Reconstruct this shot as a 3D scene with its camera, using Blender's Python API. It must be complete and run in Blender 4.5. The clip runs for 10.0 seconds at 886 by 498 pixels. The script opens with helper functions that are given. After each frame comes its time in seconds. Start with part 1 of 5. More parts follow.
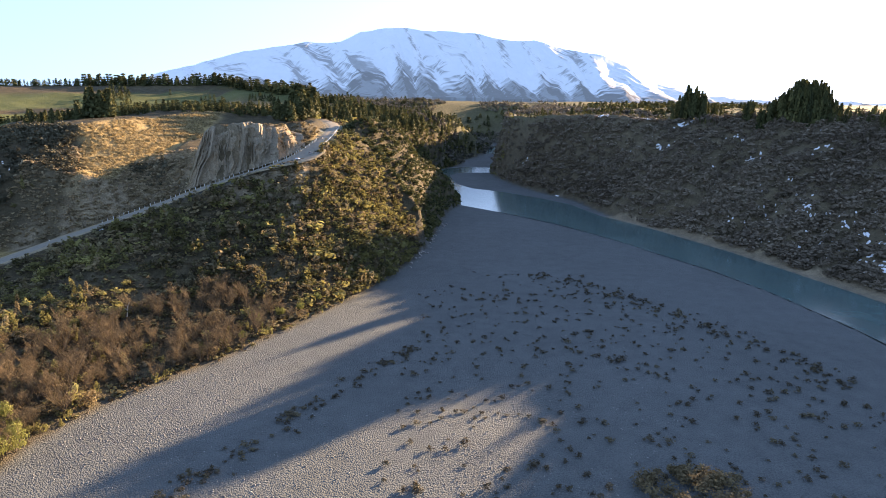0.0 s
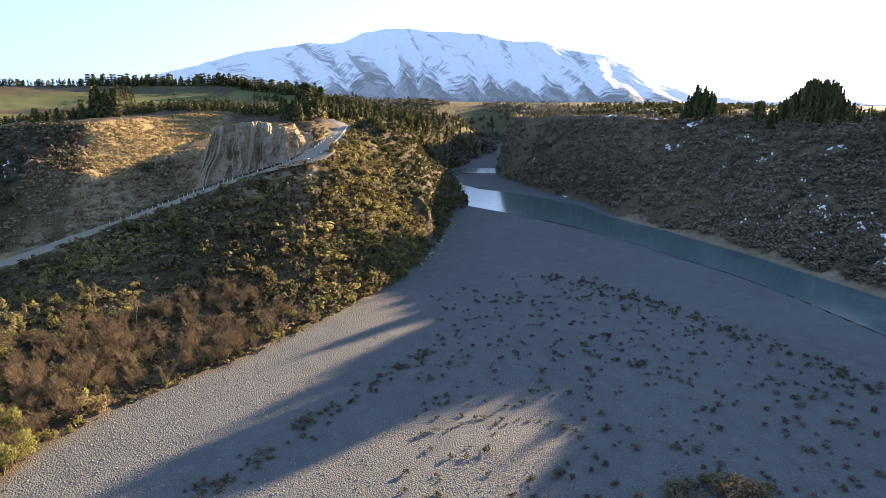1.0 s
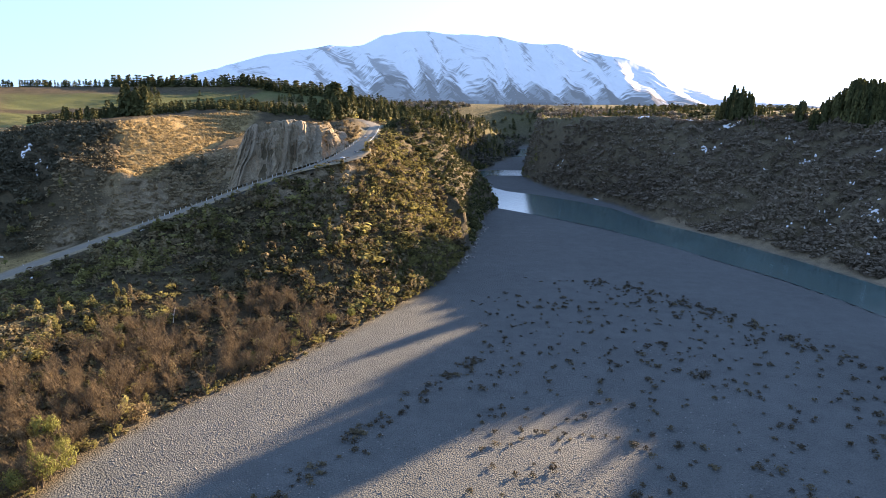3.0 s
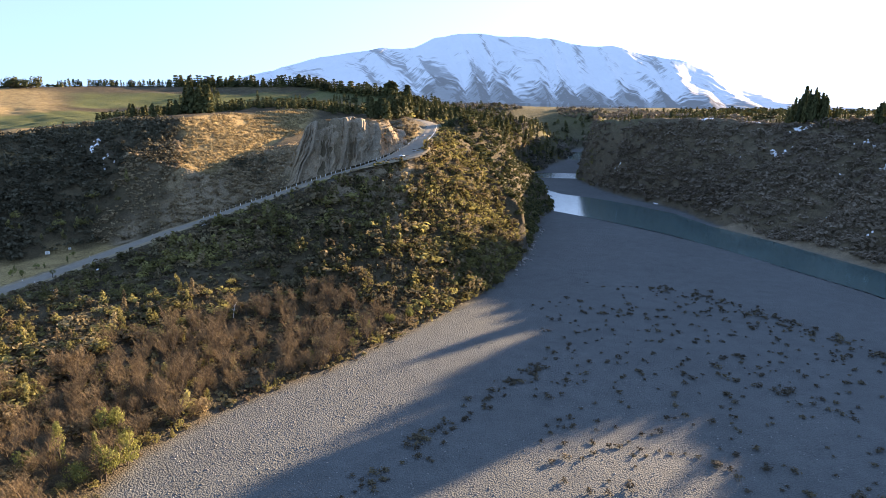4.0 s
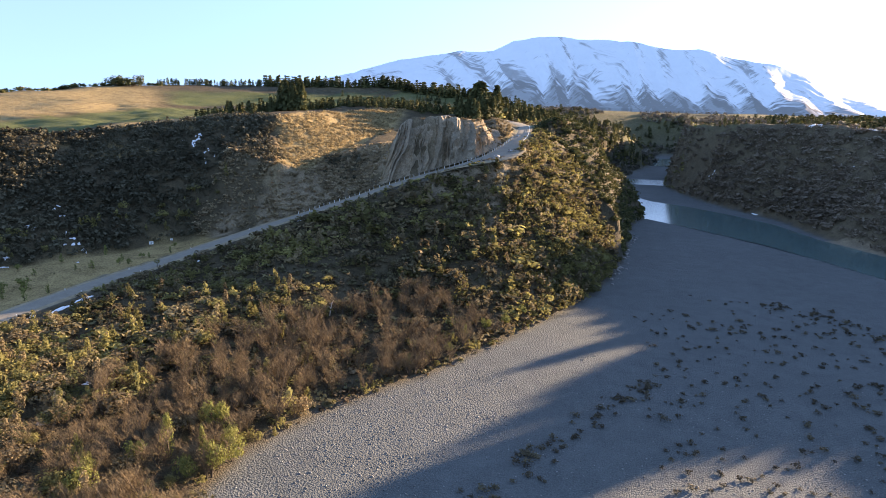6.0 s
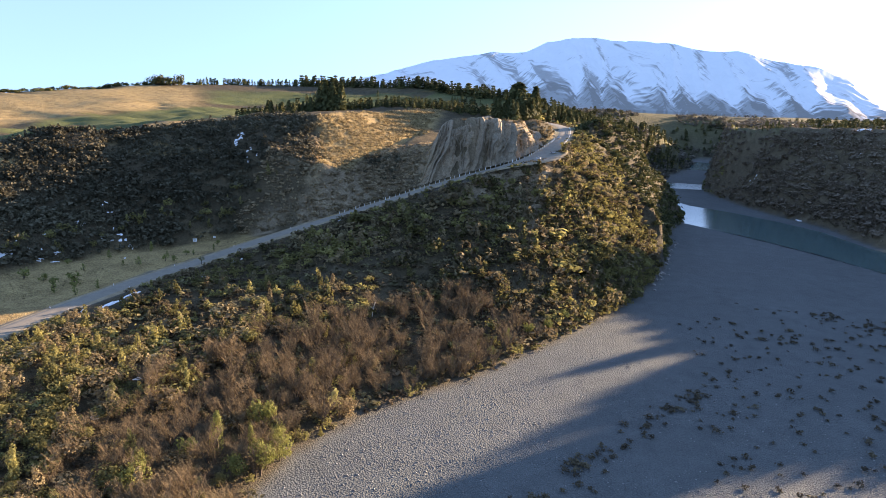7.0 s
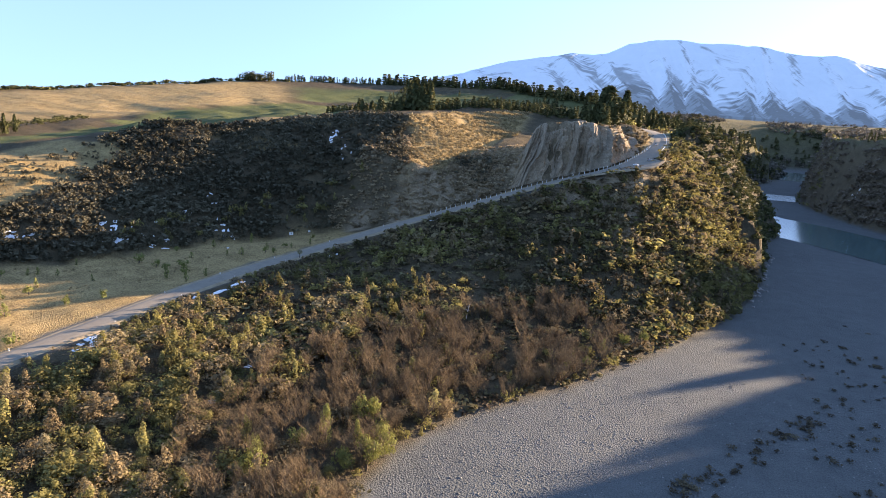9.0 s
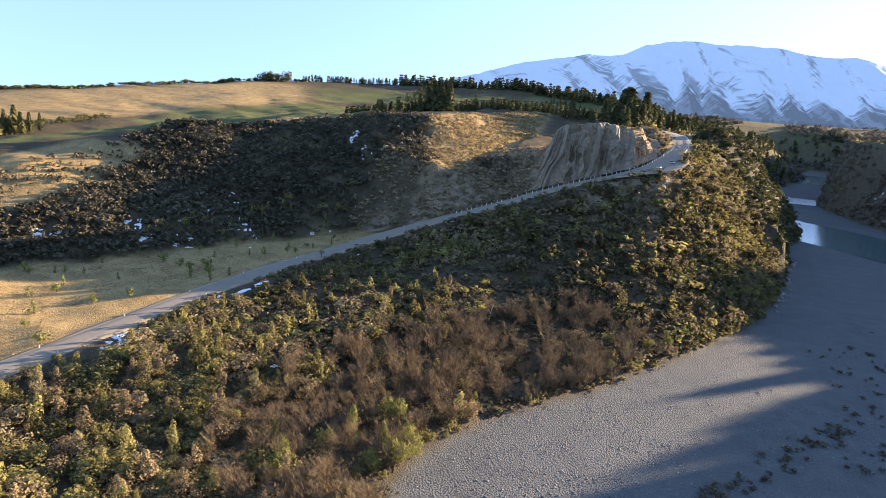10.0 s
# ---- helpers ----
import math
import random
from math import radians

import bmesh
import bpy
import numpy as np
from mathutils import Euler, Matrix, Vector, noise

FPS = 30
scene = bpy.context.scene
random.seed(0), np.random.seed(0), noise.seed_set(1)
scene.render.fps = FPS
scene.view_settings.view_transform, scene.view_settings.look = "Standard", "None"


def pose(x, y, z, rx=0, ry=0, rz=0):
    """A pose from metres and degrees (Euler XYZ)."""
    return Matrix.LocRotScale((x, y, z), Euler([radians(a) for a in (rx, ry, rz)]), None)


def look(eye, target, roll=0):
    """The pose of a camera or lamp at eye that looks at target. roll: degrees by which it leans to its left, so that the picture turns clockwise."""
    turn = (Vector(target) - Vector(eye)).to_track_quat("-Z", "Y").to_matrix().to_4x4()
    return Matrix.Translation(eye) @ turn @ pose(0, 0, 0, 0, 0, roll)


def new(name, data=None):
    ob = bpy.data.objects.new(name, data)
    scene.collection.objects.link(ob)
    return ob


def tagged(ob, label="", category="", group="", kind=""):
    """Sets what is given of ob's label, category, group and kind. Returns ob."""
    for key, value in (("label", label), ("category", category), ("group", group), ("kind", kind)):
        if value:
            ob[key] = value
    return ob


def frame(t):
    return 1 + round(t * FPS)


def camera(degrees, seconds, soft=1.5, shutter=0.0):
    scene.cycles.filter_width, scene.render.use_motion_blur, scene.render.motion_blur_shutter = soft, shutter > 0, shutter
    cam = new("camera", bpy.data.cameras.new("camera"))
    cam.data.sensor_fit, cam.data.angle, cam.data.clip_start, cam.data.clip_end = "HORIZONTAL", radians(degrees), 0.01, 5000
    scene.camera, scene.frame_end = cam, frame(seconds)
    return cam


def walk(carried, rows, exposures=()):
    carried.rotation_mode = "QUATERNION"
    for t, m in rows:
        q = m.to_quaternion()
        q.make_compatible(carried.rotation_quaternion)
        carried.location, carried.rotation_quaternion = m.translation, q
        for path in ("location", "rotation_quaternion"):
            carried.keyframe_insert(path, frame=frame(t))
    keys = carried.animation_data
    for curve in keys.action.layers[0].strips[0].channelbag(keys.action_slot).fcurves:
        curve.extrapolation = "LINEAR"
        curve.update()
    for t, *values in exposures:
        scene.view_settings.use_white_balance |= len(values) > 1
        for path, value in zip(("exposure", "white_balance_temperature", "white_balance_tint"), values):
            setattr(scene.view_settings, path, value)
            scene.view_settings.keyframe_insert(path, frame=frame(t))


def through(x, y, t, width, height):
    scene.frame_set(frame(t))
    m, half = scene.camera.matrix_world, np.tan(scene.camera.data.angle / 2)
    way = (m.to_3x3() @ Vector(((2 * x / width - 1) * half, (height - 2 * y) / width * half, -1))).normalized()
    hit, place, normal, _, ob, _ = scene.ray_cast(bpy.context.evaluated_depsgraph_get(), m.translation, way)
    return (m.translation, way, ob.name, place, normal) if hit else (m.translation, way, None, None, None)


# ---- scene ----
# camera: seconds, x, y, z, yaw, pitch, roll
cam = camera(70.9, 10.0, 0.8)
ROWS = [
    (0.0, 7.47, -51.87, 148.55, 1.12, -13.62, 0.80),
    (0.5, 3.05, -47.95, 147.62, 1.19, -13.59, 0.81),
    (1.0, -1.44, -44.25, 146.72, 1.23, -13.53, 0.81),
    (1.5, -5.72, -40.53, 145.66, 1.75, -13.46, 0.83),
    (2.0, -10.50, -36.72, 144.85, 1.15, -13.39, 0.77),
    (3.5, -26.90, -22.73, 139.81, 4.54, -13.16, 1.02),
    (4.0, -32.25, -17.34, 137.49, 6.98, -13.06, 1.18),
    (4.5, -37.62, -12.33, 135.25, 9.31, -13.00, 1.28),
    (5.0, -43.29, -9.36, 134.26, 11.13, -12.97, 1.52),
    (5.5, -48.41, -7.72, 133.70, 12.36, -12.93, 1.74),
    (7.0, -62.44, -5.85, 132.98, 16.06, -12.92, 2.32),
    (7.5, -67.41, -6.36, 132.93, 17.84, -12.97, 2.66),
    (8.0, -71.82, -7.41, 133.05, 19.37, -13.07, 3.03),
    (8.5, -76.01, -8.98, 133.40, 20.92, -13.16, 3.38),
    (9.0, -79.34, -10.46, 133.78, 22.27, -13.26, 3.63),
    (9.5, -82.34, -11.67, 133.91, 22.70, -13.30, 3.73),
    (10.0, -85.17, -12.24, 133.70, 23.44, -13.28, 3.89),
]


def eye_pose(x, y, z, yaw, pitch, roll):
    return pose(x, y, z) @ pose(0, 0, 0, 0, 0, yaw) @ pose(0, 0, 0, 90 + pitch) @ pose(0, 0, 0, 0, 0, roll)


walk(cam, [(t, eye_pose(x, y, z, yaw, pitch, roll)) for t, x, y, z, yaw, pitch, roll in ROWS], [(0.0, 3.02, 8000.0, 20.0), (4.0, 2.94, 7700.0, 20.0), (10.0, 2.83, 7100.0, 20.0)])

# ---- light ----
SUN_AZ, SUN_EL = 42.0, 11.2  # degrees clockwise from +y, and above the horizon
world = bpy.data.worlds.new("sky")
scene.world = world
world.use_nodes = True
wn = world.node_tree.nodes
wn.clear()
sky = wn.new("ShaderNodeTexSky")
sky.sky_type, sky.sun_disc = "NISHITA", False
sky.sun_elevation, sky.sun_rotation = radians(SUN_EL), radians(SUN_AZ)
sky.altitude, sky.air_density, sky.dust_density, sky.ozone_density = 1000, 0.95, 0.55, 2.4
# sky is read higher than the true direction, so the horizon looks bluer and darker
sky_way = wn.new("ShaderNodeTexCoord")
sky_lift = wn.new("ShaderNodeVectorMath")
sky_lift.operation = "MULTIPLY_ADD"
sky_lift.inputs[1].default_value, sky_lift.inputs[2].default_value = (1, 1, 0.6), (0, 0, 0.3)
world.node_tree.links.new(sky_way.outputs["Generated"], sky_lift.inputs[0])
world.node_tree.links.new(sky_lift.outputs[0], sky.inputs[0])
sky_bg = wn.new("ShaderNodeBackground")
sky_bg.inputs["Strength"].default_value = 0.09
sky_out = wn.new("ShaderNodeOutputWorld")
world.node_tree.links.new(sky.outputs[0], sky_bg.inputs[0])
world.node_tree.links.new(sky_bg.outputs[0], sky_out.inputs[0])
sun = new("sun", bpy.data.lights.new("sun", "SUN"))
sun.data.energy, sun.data.angle, sun.data.color = 3.35, radians(0.5), (1.0, 0.82, 0.58)
sun_way = Vector((math.sin(radians(SUN_AZ)) * math.cos(radians(SUN_EL)), math.cos(radians(SUN_AZ)) * math.cos(radians(SUN_EL)), math.sin(radians(SUN_EL))))
sun.matrix_world = look(sun_way * 900, (0, 0, 0))


# ---- materials ----
def nodes_of(name):
    m = bpy.data.materials.new(name)
    m.use_nodes = True
    m.node_tree.nodes.clear()
    return m, m.node_tree.nodes, m.node_tree.links


def principled(nodes, links, rough=0.85, spec=0.3):
    b = nodes.new("ShaderNodeBsdfPrincipled")
    b.inputs["Roughness"].default_value = rough
    b.inputs["Specular IOR Level"].default_value = spec
    o = nodes.new("ShaderNodeOutputMaterial")
    links.new(b.outputs[0], o.inputs[0])
    return b


def noise_node(nodes, links, scale, detail=5.0, rough=0.6, coord="Object"):
    t = nodes.new("ShaderNodeTexCoord")
    n = nodes.new("ShaderNodeTexNoise")
    n.inputs["Scale"].default_value, n.inputs["Detail"].default_value, n.inputs["Roughness"].default_value = scale, detail, rough
    links.new(t.outputs[coord], n.inputs["Vector"])
    return n.outputs[0]


def ramp(nodes, links, fac, *stops):
    r = nodes.new("ShaderNodeValToRGB")
    e = r.color_ramp.elements
    while len(e) < len(stops):
        e.new(0.5)
    for k, (p, c) in enumerate(stops):
        e[k].position, e[k].color = p, (*c, 1)
    links.new(fac, r.inputs[0])
    return r.outputs[0]


def mix(nodes, links, fac, a, b, mode="MIX"):
    m = nodes.new("ShaderNodeMix")
    m.data_type, m.blend_type = "RGBA", mode
    for s, v in ((m.inputs[0], fac), (m.inputs[6], a), (m.inputs[7], b)):
        if isinstance(v, (int, float)):
            s.default_value = v
        elif isinstance(v, tuple):
            s.default_value = (*v, 1)
        else:
            links.new(v, s)
    return m.outputs[2]


def attr(nodes, name):
    a = nodes.new("ShaderNodeAttribute")
    a.attribute_name = name
    return a.outputs["Fac"]


def bump(nodes, links, height, target, strength=0.5, dist=0.3):
    b = nodes.new("ShaderNodeBump")
    b.inputs["Strength"].default_value, b.inputs["Distance"].default_value = strength, dist
    links.new(height, b.inputs["Height"])
    links.new(b.outputs[0], target.inputs["Normal"])


def plain(name, lo, hi, scale=1.0, rough=0.8, metal=0.0, bumps=0.2, spec=0.3):
    m, n, l = nodes_of(name)
    b = principled(n, l, rough, spec)
    b.inputs["Metallic"].default_value = metal
    f = noise_node(n, l, scale)
    l.new(ramp(n, l, f, (0.3, lo), (0.7, hi)), b.inputs["Base Color"])
    if bumps:
        bump(n, l, f, b, bumps, 0.05)
    return m


def leafy(name, dark, mid, light, through=0.25):
    """Foliage: tint is one number a plant, blended with the chance of each leaf clump."""
    m, n, l = nodes_of(name)
    b = principled(n, l, 0.75, 0.15)
    g = n.new("ShaderNodeNewGeometry")
    o = n.new("ShaderNodeObjectInfo")
    a = n.new("ShaderNodeMath")
    a.operation, a.inputs[1].default_value = "MULTIPLY", 0.22
    l.new(g.outputs["Random Per Island"], a.inputs[0])
    c = n.new("ShaderNodeMath")
    c.operation, c.inputs[1].default_value = "MULTIPLY_ADD", 0.68
    l.new(attr(n, "tint"), c.inputs[0])
    l.new(a.outputs[0], c.inputs[2])
    d = n.new("ShaderNodeMath")
    d.operation, d.inputs[1].default_value = "MULTIPLY_ADD", 0.25
    l.new(o.outputs["Random"], d.inputs[0])
    l.new(c.outputs[0], d.inputs[2])
    col = ramp(n, l, d.outputs[0], (0.1, dark), (0.5, mid), (0.95, light))
    l.new(col, b.inputs["Base Color"])
    t = n.new("ShaderNodeBsdfTranslucent")
    l.new(col, t.inputs[0])
    x = n.new("ShaderNodeMixShader")
    x.inputs[0].default_value = through
    l.new(b.outputs[0], x.inputs[1])
    l.new(t.outputs[0], x.inputs[2])
    out = [k for k in n if k.type == "OUTPUT_MATERIAL"][0]
    l.new(x.outputs[0], out.inputs[0])
    return m


def ground_material():
    m, n, l = nodes_of("ground")
    b = principled(n, l, 0.92, 0.15)
    big = noise_node(n, l, 0.012, 4)
    mid = noise_node(n, l, 0.09, 6, 0.65)
    fine = noise_node(n, l, 0.9, 4, 0.7)
    # scrubby slope litter: brown earth, dead bracken
    col = mix(n, l, 0.45, ramp(n, l, mid, (0.32, (0.04, 0.032, 0.02)), (0.5, (0.08, 0.063, 0.038)), (0.68, (0.14, 0.105, 0.06))),
              ramp(n, l, fine, (0.35, (0.03, 0.025, 0.016)), (0.65, (0.12, 0.095, 0.055))))
    # dry tussock
    tus = mix(n, l, 0.5, ramp(n, l, mid, (0.38, (0.2, 0.135, 0.06)), (0.6, (0.42, 0.3, 0.135))),
              ramp(n, l, fine, (0.4, (0.12, 0.085, 0.04)), (0.6, (0.46, 0.335, 0.155))))
    col = mix(n, l, attr(n, "tussock"), col, tus)
    # pasture
    pas = mix(n, l, 0.4, ramp(n, l, big, (0.35, (0.065, 0.08, 0.028)), (0.65, (0.13, 0.145, 0.05))),
              ramp(n, l, fine, (0.35, (0.05, 0.06, 0.02)), (0.65, (0.14, 0.145, 0.055))))
    col = mix(n, l, attr(n, "pasture"), col, pas)
    # bare rock and clay
    roc = mix(n, l, 0.5, ramp(n, l, mid, (0.35, (0.19, 0.145, 0.1)), (0.65, (0.42, 0.325, 0.21))),
              ramp(n, l, fine, (0.35, (0.12, 0.092, 0.065)), (0.65, (0.42, 0.33, 0.22))))
    col = mix(n, l, attr(n, "rock"), col, roc)
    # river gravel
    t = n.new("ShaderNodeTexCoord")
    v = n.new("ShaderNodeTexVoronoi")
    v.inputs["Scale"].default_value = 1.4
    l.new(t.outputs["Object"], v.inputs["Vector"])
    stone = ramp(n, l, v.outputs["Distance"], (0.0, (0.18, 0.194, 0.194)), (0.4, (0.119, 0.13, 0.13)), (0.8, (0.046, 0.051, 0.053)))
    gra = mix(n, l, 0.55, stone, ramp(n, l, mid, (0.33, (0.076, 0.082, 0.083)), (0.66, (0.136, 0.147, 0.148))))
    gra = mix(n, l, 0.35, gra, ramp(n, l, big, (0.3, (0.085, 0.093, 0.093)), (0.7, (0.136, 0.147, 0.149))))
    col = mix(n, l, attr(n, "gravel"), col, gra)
    l.new(col, b.inputs["Base Color"])
    h = n.new("ShaderNodeMath")
    h.operation = "ADD"
    l.new(fine, h.inputs[0])
    h2 = n.new("ShaderNodeMath")
    h2.operation, h2.inputs[1].default_value = "MULTIPLY", -0.7
    l.new(v.outputs["Distance"], h2.inputs[0])
    l.new(h2.outputs[0], h.inputs[1])
    bump(n, l, h.outputs[0], b, 0.9, 0.75)
    return m


def water_material():
    m, n, l = nodes_of("river_water")
    b = principled(n, l, 0.13, 0.5)
    f = noise_node(n, l, 0.03, 3)
    l.new(ramp(n, l, f, (0.3, (0.04, 0.085, 0.088)), (0.7, (0.07, 0.135, 0.135))), b.inputs["Base Color"])
    w = noise_node(n, l, 0.35, 4, 0.6)
    bump(n, l, w, b, 0.14, 0.2)
    return m


def snow_material(name="old_snow"):
    return plain(name, (0.72, 0.74, 0.78), (0.86, 0.87, 0.9), 0.6, 0.6, 0.0, 0.4)


MAT_GROUND, MAT_WATER, MAT_SNOW = ground_material(), water_material(), snow_material()
MAT_BARK = plain("bark", (0.05, 0.04, 0.03), (0.14, 0.11, 0.085), 3.0)
MAT_TWIG = plain("bare_twigs", (0.1, 0.07, 0.037), (0.235, 0.163, 0.088), 0.1, 0.9)
MAT_SHRUB = leafy("shrub_leaves", (0.056, 0.051, 0.023), (0.178, 0.16, 0.061), (0.37, 0.333, 0.125), 0.46)
MAT_GREY = leafy("grey_green_leaves", (0.07, 0.06, 0.036), (0.19, 0.158, 0.09), (0.37, 0.31, 0.18), 0.42)
MAT_BROWN = leafy("bracken_leaves", (0.068, 0.053, 0.032), (0.165, 0.126, 0.072), (0.295, 0.228, 0.125), 0.34)
MAT_DRY = leafy("dry_grass_and_twigs", (0.13, 0.098, 0.06), (0.3, 0.228, 0.14), (0.47, 0.37, 0.235), 0.4)
MAT_PINE = leafy("pine_needles", (0.026, 0.032, 0.014), (0.065, 0.07, 0.027), (0.14, 0.13, 0.048), 0.18)
# leaf colours lightened and reddened to stand in for glare veiling the far bank
MAT_SHADE = leafy("glare_lifted_scrub_leaves", (0.12, 0.095, 0.071), (0.17, 0.135, 0.1), (0.23, 0.184, 0.135), 0.15)
MAT_BLUFF = leafy("bluff_leaves", (0.045, 0.042, 0.027), (0.08, 0.072, 0.047), (0.12, 0.108, 0.07), 0.15)
MAT_UNDER = leafy("dead_bracken", (0.04, 0.03, 0.02), (0.1, 0.073, 0.045), (0.21, 0.155, 0.09), 0.25)
MAT_LOW = leafy("low_scrub_leaves", (0.04, 0.036, 0.018), (0.1, 0.086, 0.044), (0.2, 0.17, 0.085), 0.25)
MAT_FAR = leafy("winter_woods", (0.07, 0.065, 0.052), (0.12, 0.108, 0.086), (0.18, 0.16, 0.125), 0.15)
MAT_EVER = leafy("bright_evergreen_leaves", (0.07, 0.075, 0.022), (0.18, 0.185, 0.055), (0.36, 0.345, 0.11), 0.32)


# ---- landform ----
def fbm(x, y, scale, octaves=4, seed=0):
    """Smooth value noise about zero, in numpy."""
    out, amp, tot = np.zeros_like(x), 1.0, 0.0
    for k in range(octaves):
        g = np.random.RandomState(seed + 17 * k).rand(256, 256) * 2 - 1
        u, v = x / scale * 2 ** k + 31.7 * k, y / scale * 2 ** k + 11.3 * k
        iu, iv = np.floor(u).astype(int), np.floor(v).astype(int)
        fu, fv = u - iu, v - iv
        fu, fv = fu * fu * (3 - 2 * fu), fv * fv * (3 - 2 * fv)
        a, b = g[iu % 256, iv % 256], g[(iu + 1) % 256, iv % 256]
        c, d = g[iu % 256, (iv + 1) % 256], g[(iu + 1) % 256, (iv + 1) % 256]
        out += amp * ((a * (1 - fu) + b * fu) * (1 - fv) + (c * (1 - fu) + d * fu) * fv)
        tot += amp
        amp *= 0.5
    return out / tot


def inside(x, y, poly):
    r = np.zeros(x.shape, bool)
    for (x0, y0), (x1, y1) in zip(poly, poly[1:] + poly[:1]):
        if y0 != y1:
            r ^= ((y0 > y) != (y1 > y)) & (x < (x1 - x0) * (y - y0) / (y1 - y0) + x0)
    return r


def along(line, step):
    """Points every step metres along a line of (x, y, z)."""
    out = []
    for a, b in zip(line, line[1:]):
        a, b = np.array(a, float), np.array(b, float)
        k = max(1, int(np.hypot(*(b - a)[:2]) / step))
        out += [a + (b - a) * i / k for i in range(k)]
    return np.array(out + [np.array(line[-1], float)])


def off_line(x, y, line):
    """Distance in plan from a line, the signed side (left of its way is plus), and the height of the nearest place on it."""
    best, side, hz = np.full(x.shape, 1e9), np.zeros(x.shape), np.zeros(x.shape)
    for a, b in zip(line, line[1:]):
        dx, dy = b[0] - a[0], b[1] - a[1]
        s = np.clip(((x - a[0]) * dx + (y - a[1]) * dy) / (dx * dx + dy * dy), 0, 1)
        ex, ey = x - a[0] - s * dx, y - a[1] - s * dy
        d = np.hypot(ex, ey)
        m = d < best
        best = np.where(m, d, best)
        side = np.where(m, np.sign(dx * ey - dy * ex), side)
        hz = np.where(m, a[2] + s * (b[2] - a[2]), hz)
    return best, side, hz


def smooth_line(line, n=6):
    """Catmull-Rom through the points of a line."""
    p = [np.array(q, float) for q in line]
    p = [2 * p[0] - p[1]] + p + [2 * p[-1] - p[-2]]
    out = []
    for i in range(1, len(p) - 2):
        for k in range(n):
            t = k / n
            out.append(0.5 * (2 * p[i] + (p[i + 1] - p[i - 1]) * t + (2 * p[i - 1] - 5 * p[i] + 4 * p[i + 1] - p[i + 2]) * t * t
                              + (3 * p[i] - p[i - 1] - 3 * p[i + 1] + p[i + 2]) * t ** 3))
    return [tuple(q) for q in out + [p[-2]]]


BANK = smooth_line([(-140, -500, 1), (-150, -200, 1), (-156, 40, 1), (-167, 125, 1), (-173, 160, 1), (-173, 187, 1), (-167, 207, 1), (-158, 230, 1), (-141, 256, 1), (-120, 288, 1),
        (-99, 333, 1), (-76, 382, 1), (-50, 447, 1), (-25, 550, 1), (-14, 650, 1), (-5, 760, 1), (13, 836, 1), (12, 870, 1), (-5, 930, 1),
        (-45, 1050, 1), (-48, 1180, 1), (-22, 1290, 1), (18, 1395, 1), (22, 1480, 1), (50, 1580, 1), (85, 1710, 1), (105, 1850, 1), (140, 2200, 1)], 3)
RFOOT = smooth_line([(420, -500, 1), (410, -200, 1), (400, 100, 1), (378, 300, 1), (338, 442, 1), (316, 505, 1), (296, 570, 1), (252, 680, 1), (208, 768, 1), (188, 880, 1),
         (148, 960, 1), (105, 1080, 1), (78, 1235, 1), (92, 1350, 1), (150, 1500, 1), (180, 1750, 1), (260, 2200, 1)], 3)
ROAD = smooth_line([(-322, -400, 18), (-322, -60, 19), (-325, 60, 21), (-327, 144, 23), (-329, 199, 24.5), (-331, 250, 25.5), (-329, 290, 26.5), (-321, 325, 29), (-305, 358, 35.5), (-284, 388, 43.5), (-260, 411, 52),
        (-235, 431, 61), (-205, 449, 72.5), (-175, 461, 83), (-145, 470, 92.5), (-126, 490, 99), (-118, 530, 108), (-121, 590, 114), (-132, 660, 117), (-165, 760, 119), (-230, 900, 122)], 4)
CUTFOOT = [(-700, -500, 24), (-580, -150, 26), (-505, 60, 27), (-449, 198, 27), (-425, 240, 27), (-403, 280, 27), (-386, 320, 27), (-363, 366, 28), (-330, 402, 33), (-300, 416, 42),
        (-268, 427, 53), (-243, 447, 63), (-211, 465, 74), (-180, 477, 84), (-152, 486, 93), (-136, 503, 100), (-130, 535, 108)]
RIM = [(-900, -500, 40), (-690, -100, 46), (-600, 120, 54), (-531, 256, 65), (-537, 319, 80), (-527, 393, 97), (-485, 448, 104), (-449, 490, 108), (-412, 545, 116), (-338, 520, 119), (-332, 570, 123), (-319, 630, 125), (-297, 680, 127), (-279, 720, 128), (-222, 670, 108), (-206, 600, 98), (-186, 548, 98), (-164, 560, 108), (-146, 552, 123), (-143, 600, 121), (-155, 680, 120), (-190, 790, 122)]
BROW = [(-348, 446, 92), (-318, 436, 91), (-294, 434, 87), (-276, 448, 79), (-272, 500, 86), (-265, 570, 97), (-259, 630, 109)]
CLIFF = [(-222, 474, 88), (-215, 480, 104), (-209, 484, 118), (-202, 487, 126), (-189, 491, 127), (-172, 497, 127), (-160, 506, 125), (-149, 520, 124)]
FIELD = [(-1100, -300, 55), (-800, 120, 62), (-635, 315, 75), (-619, 409, 86), (-563, 499, 103), (-457, 620, 120), (-380, 720, 128), (-280, 760, 130)]
RIDGE = [(-2600, -400, 20), (-1800, 200, 62), (-1199, 658, 103), (-1170, 791, 114), (-1092, 960, 136), (-1005, 1108, 152), (-893, 1252, 162), (-735, 1340, 170), (-502, 1377, 172), (-330, 1300, 158), (-200, 1220, 140)]
SPUR = [(-112, 548, 112), (-93, 580, 106), (-77, 590, 91), (-62, 577, 76), (-46, 568, 62), (-33, 562, 46), (-25, 556, 22)]
GULLY = [(-98, 604, 106), (-82, 614, 82), (-64, 618, 56), (-46, 622, 30), (-30, 626, 10)]
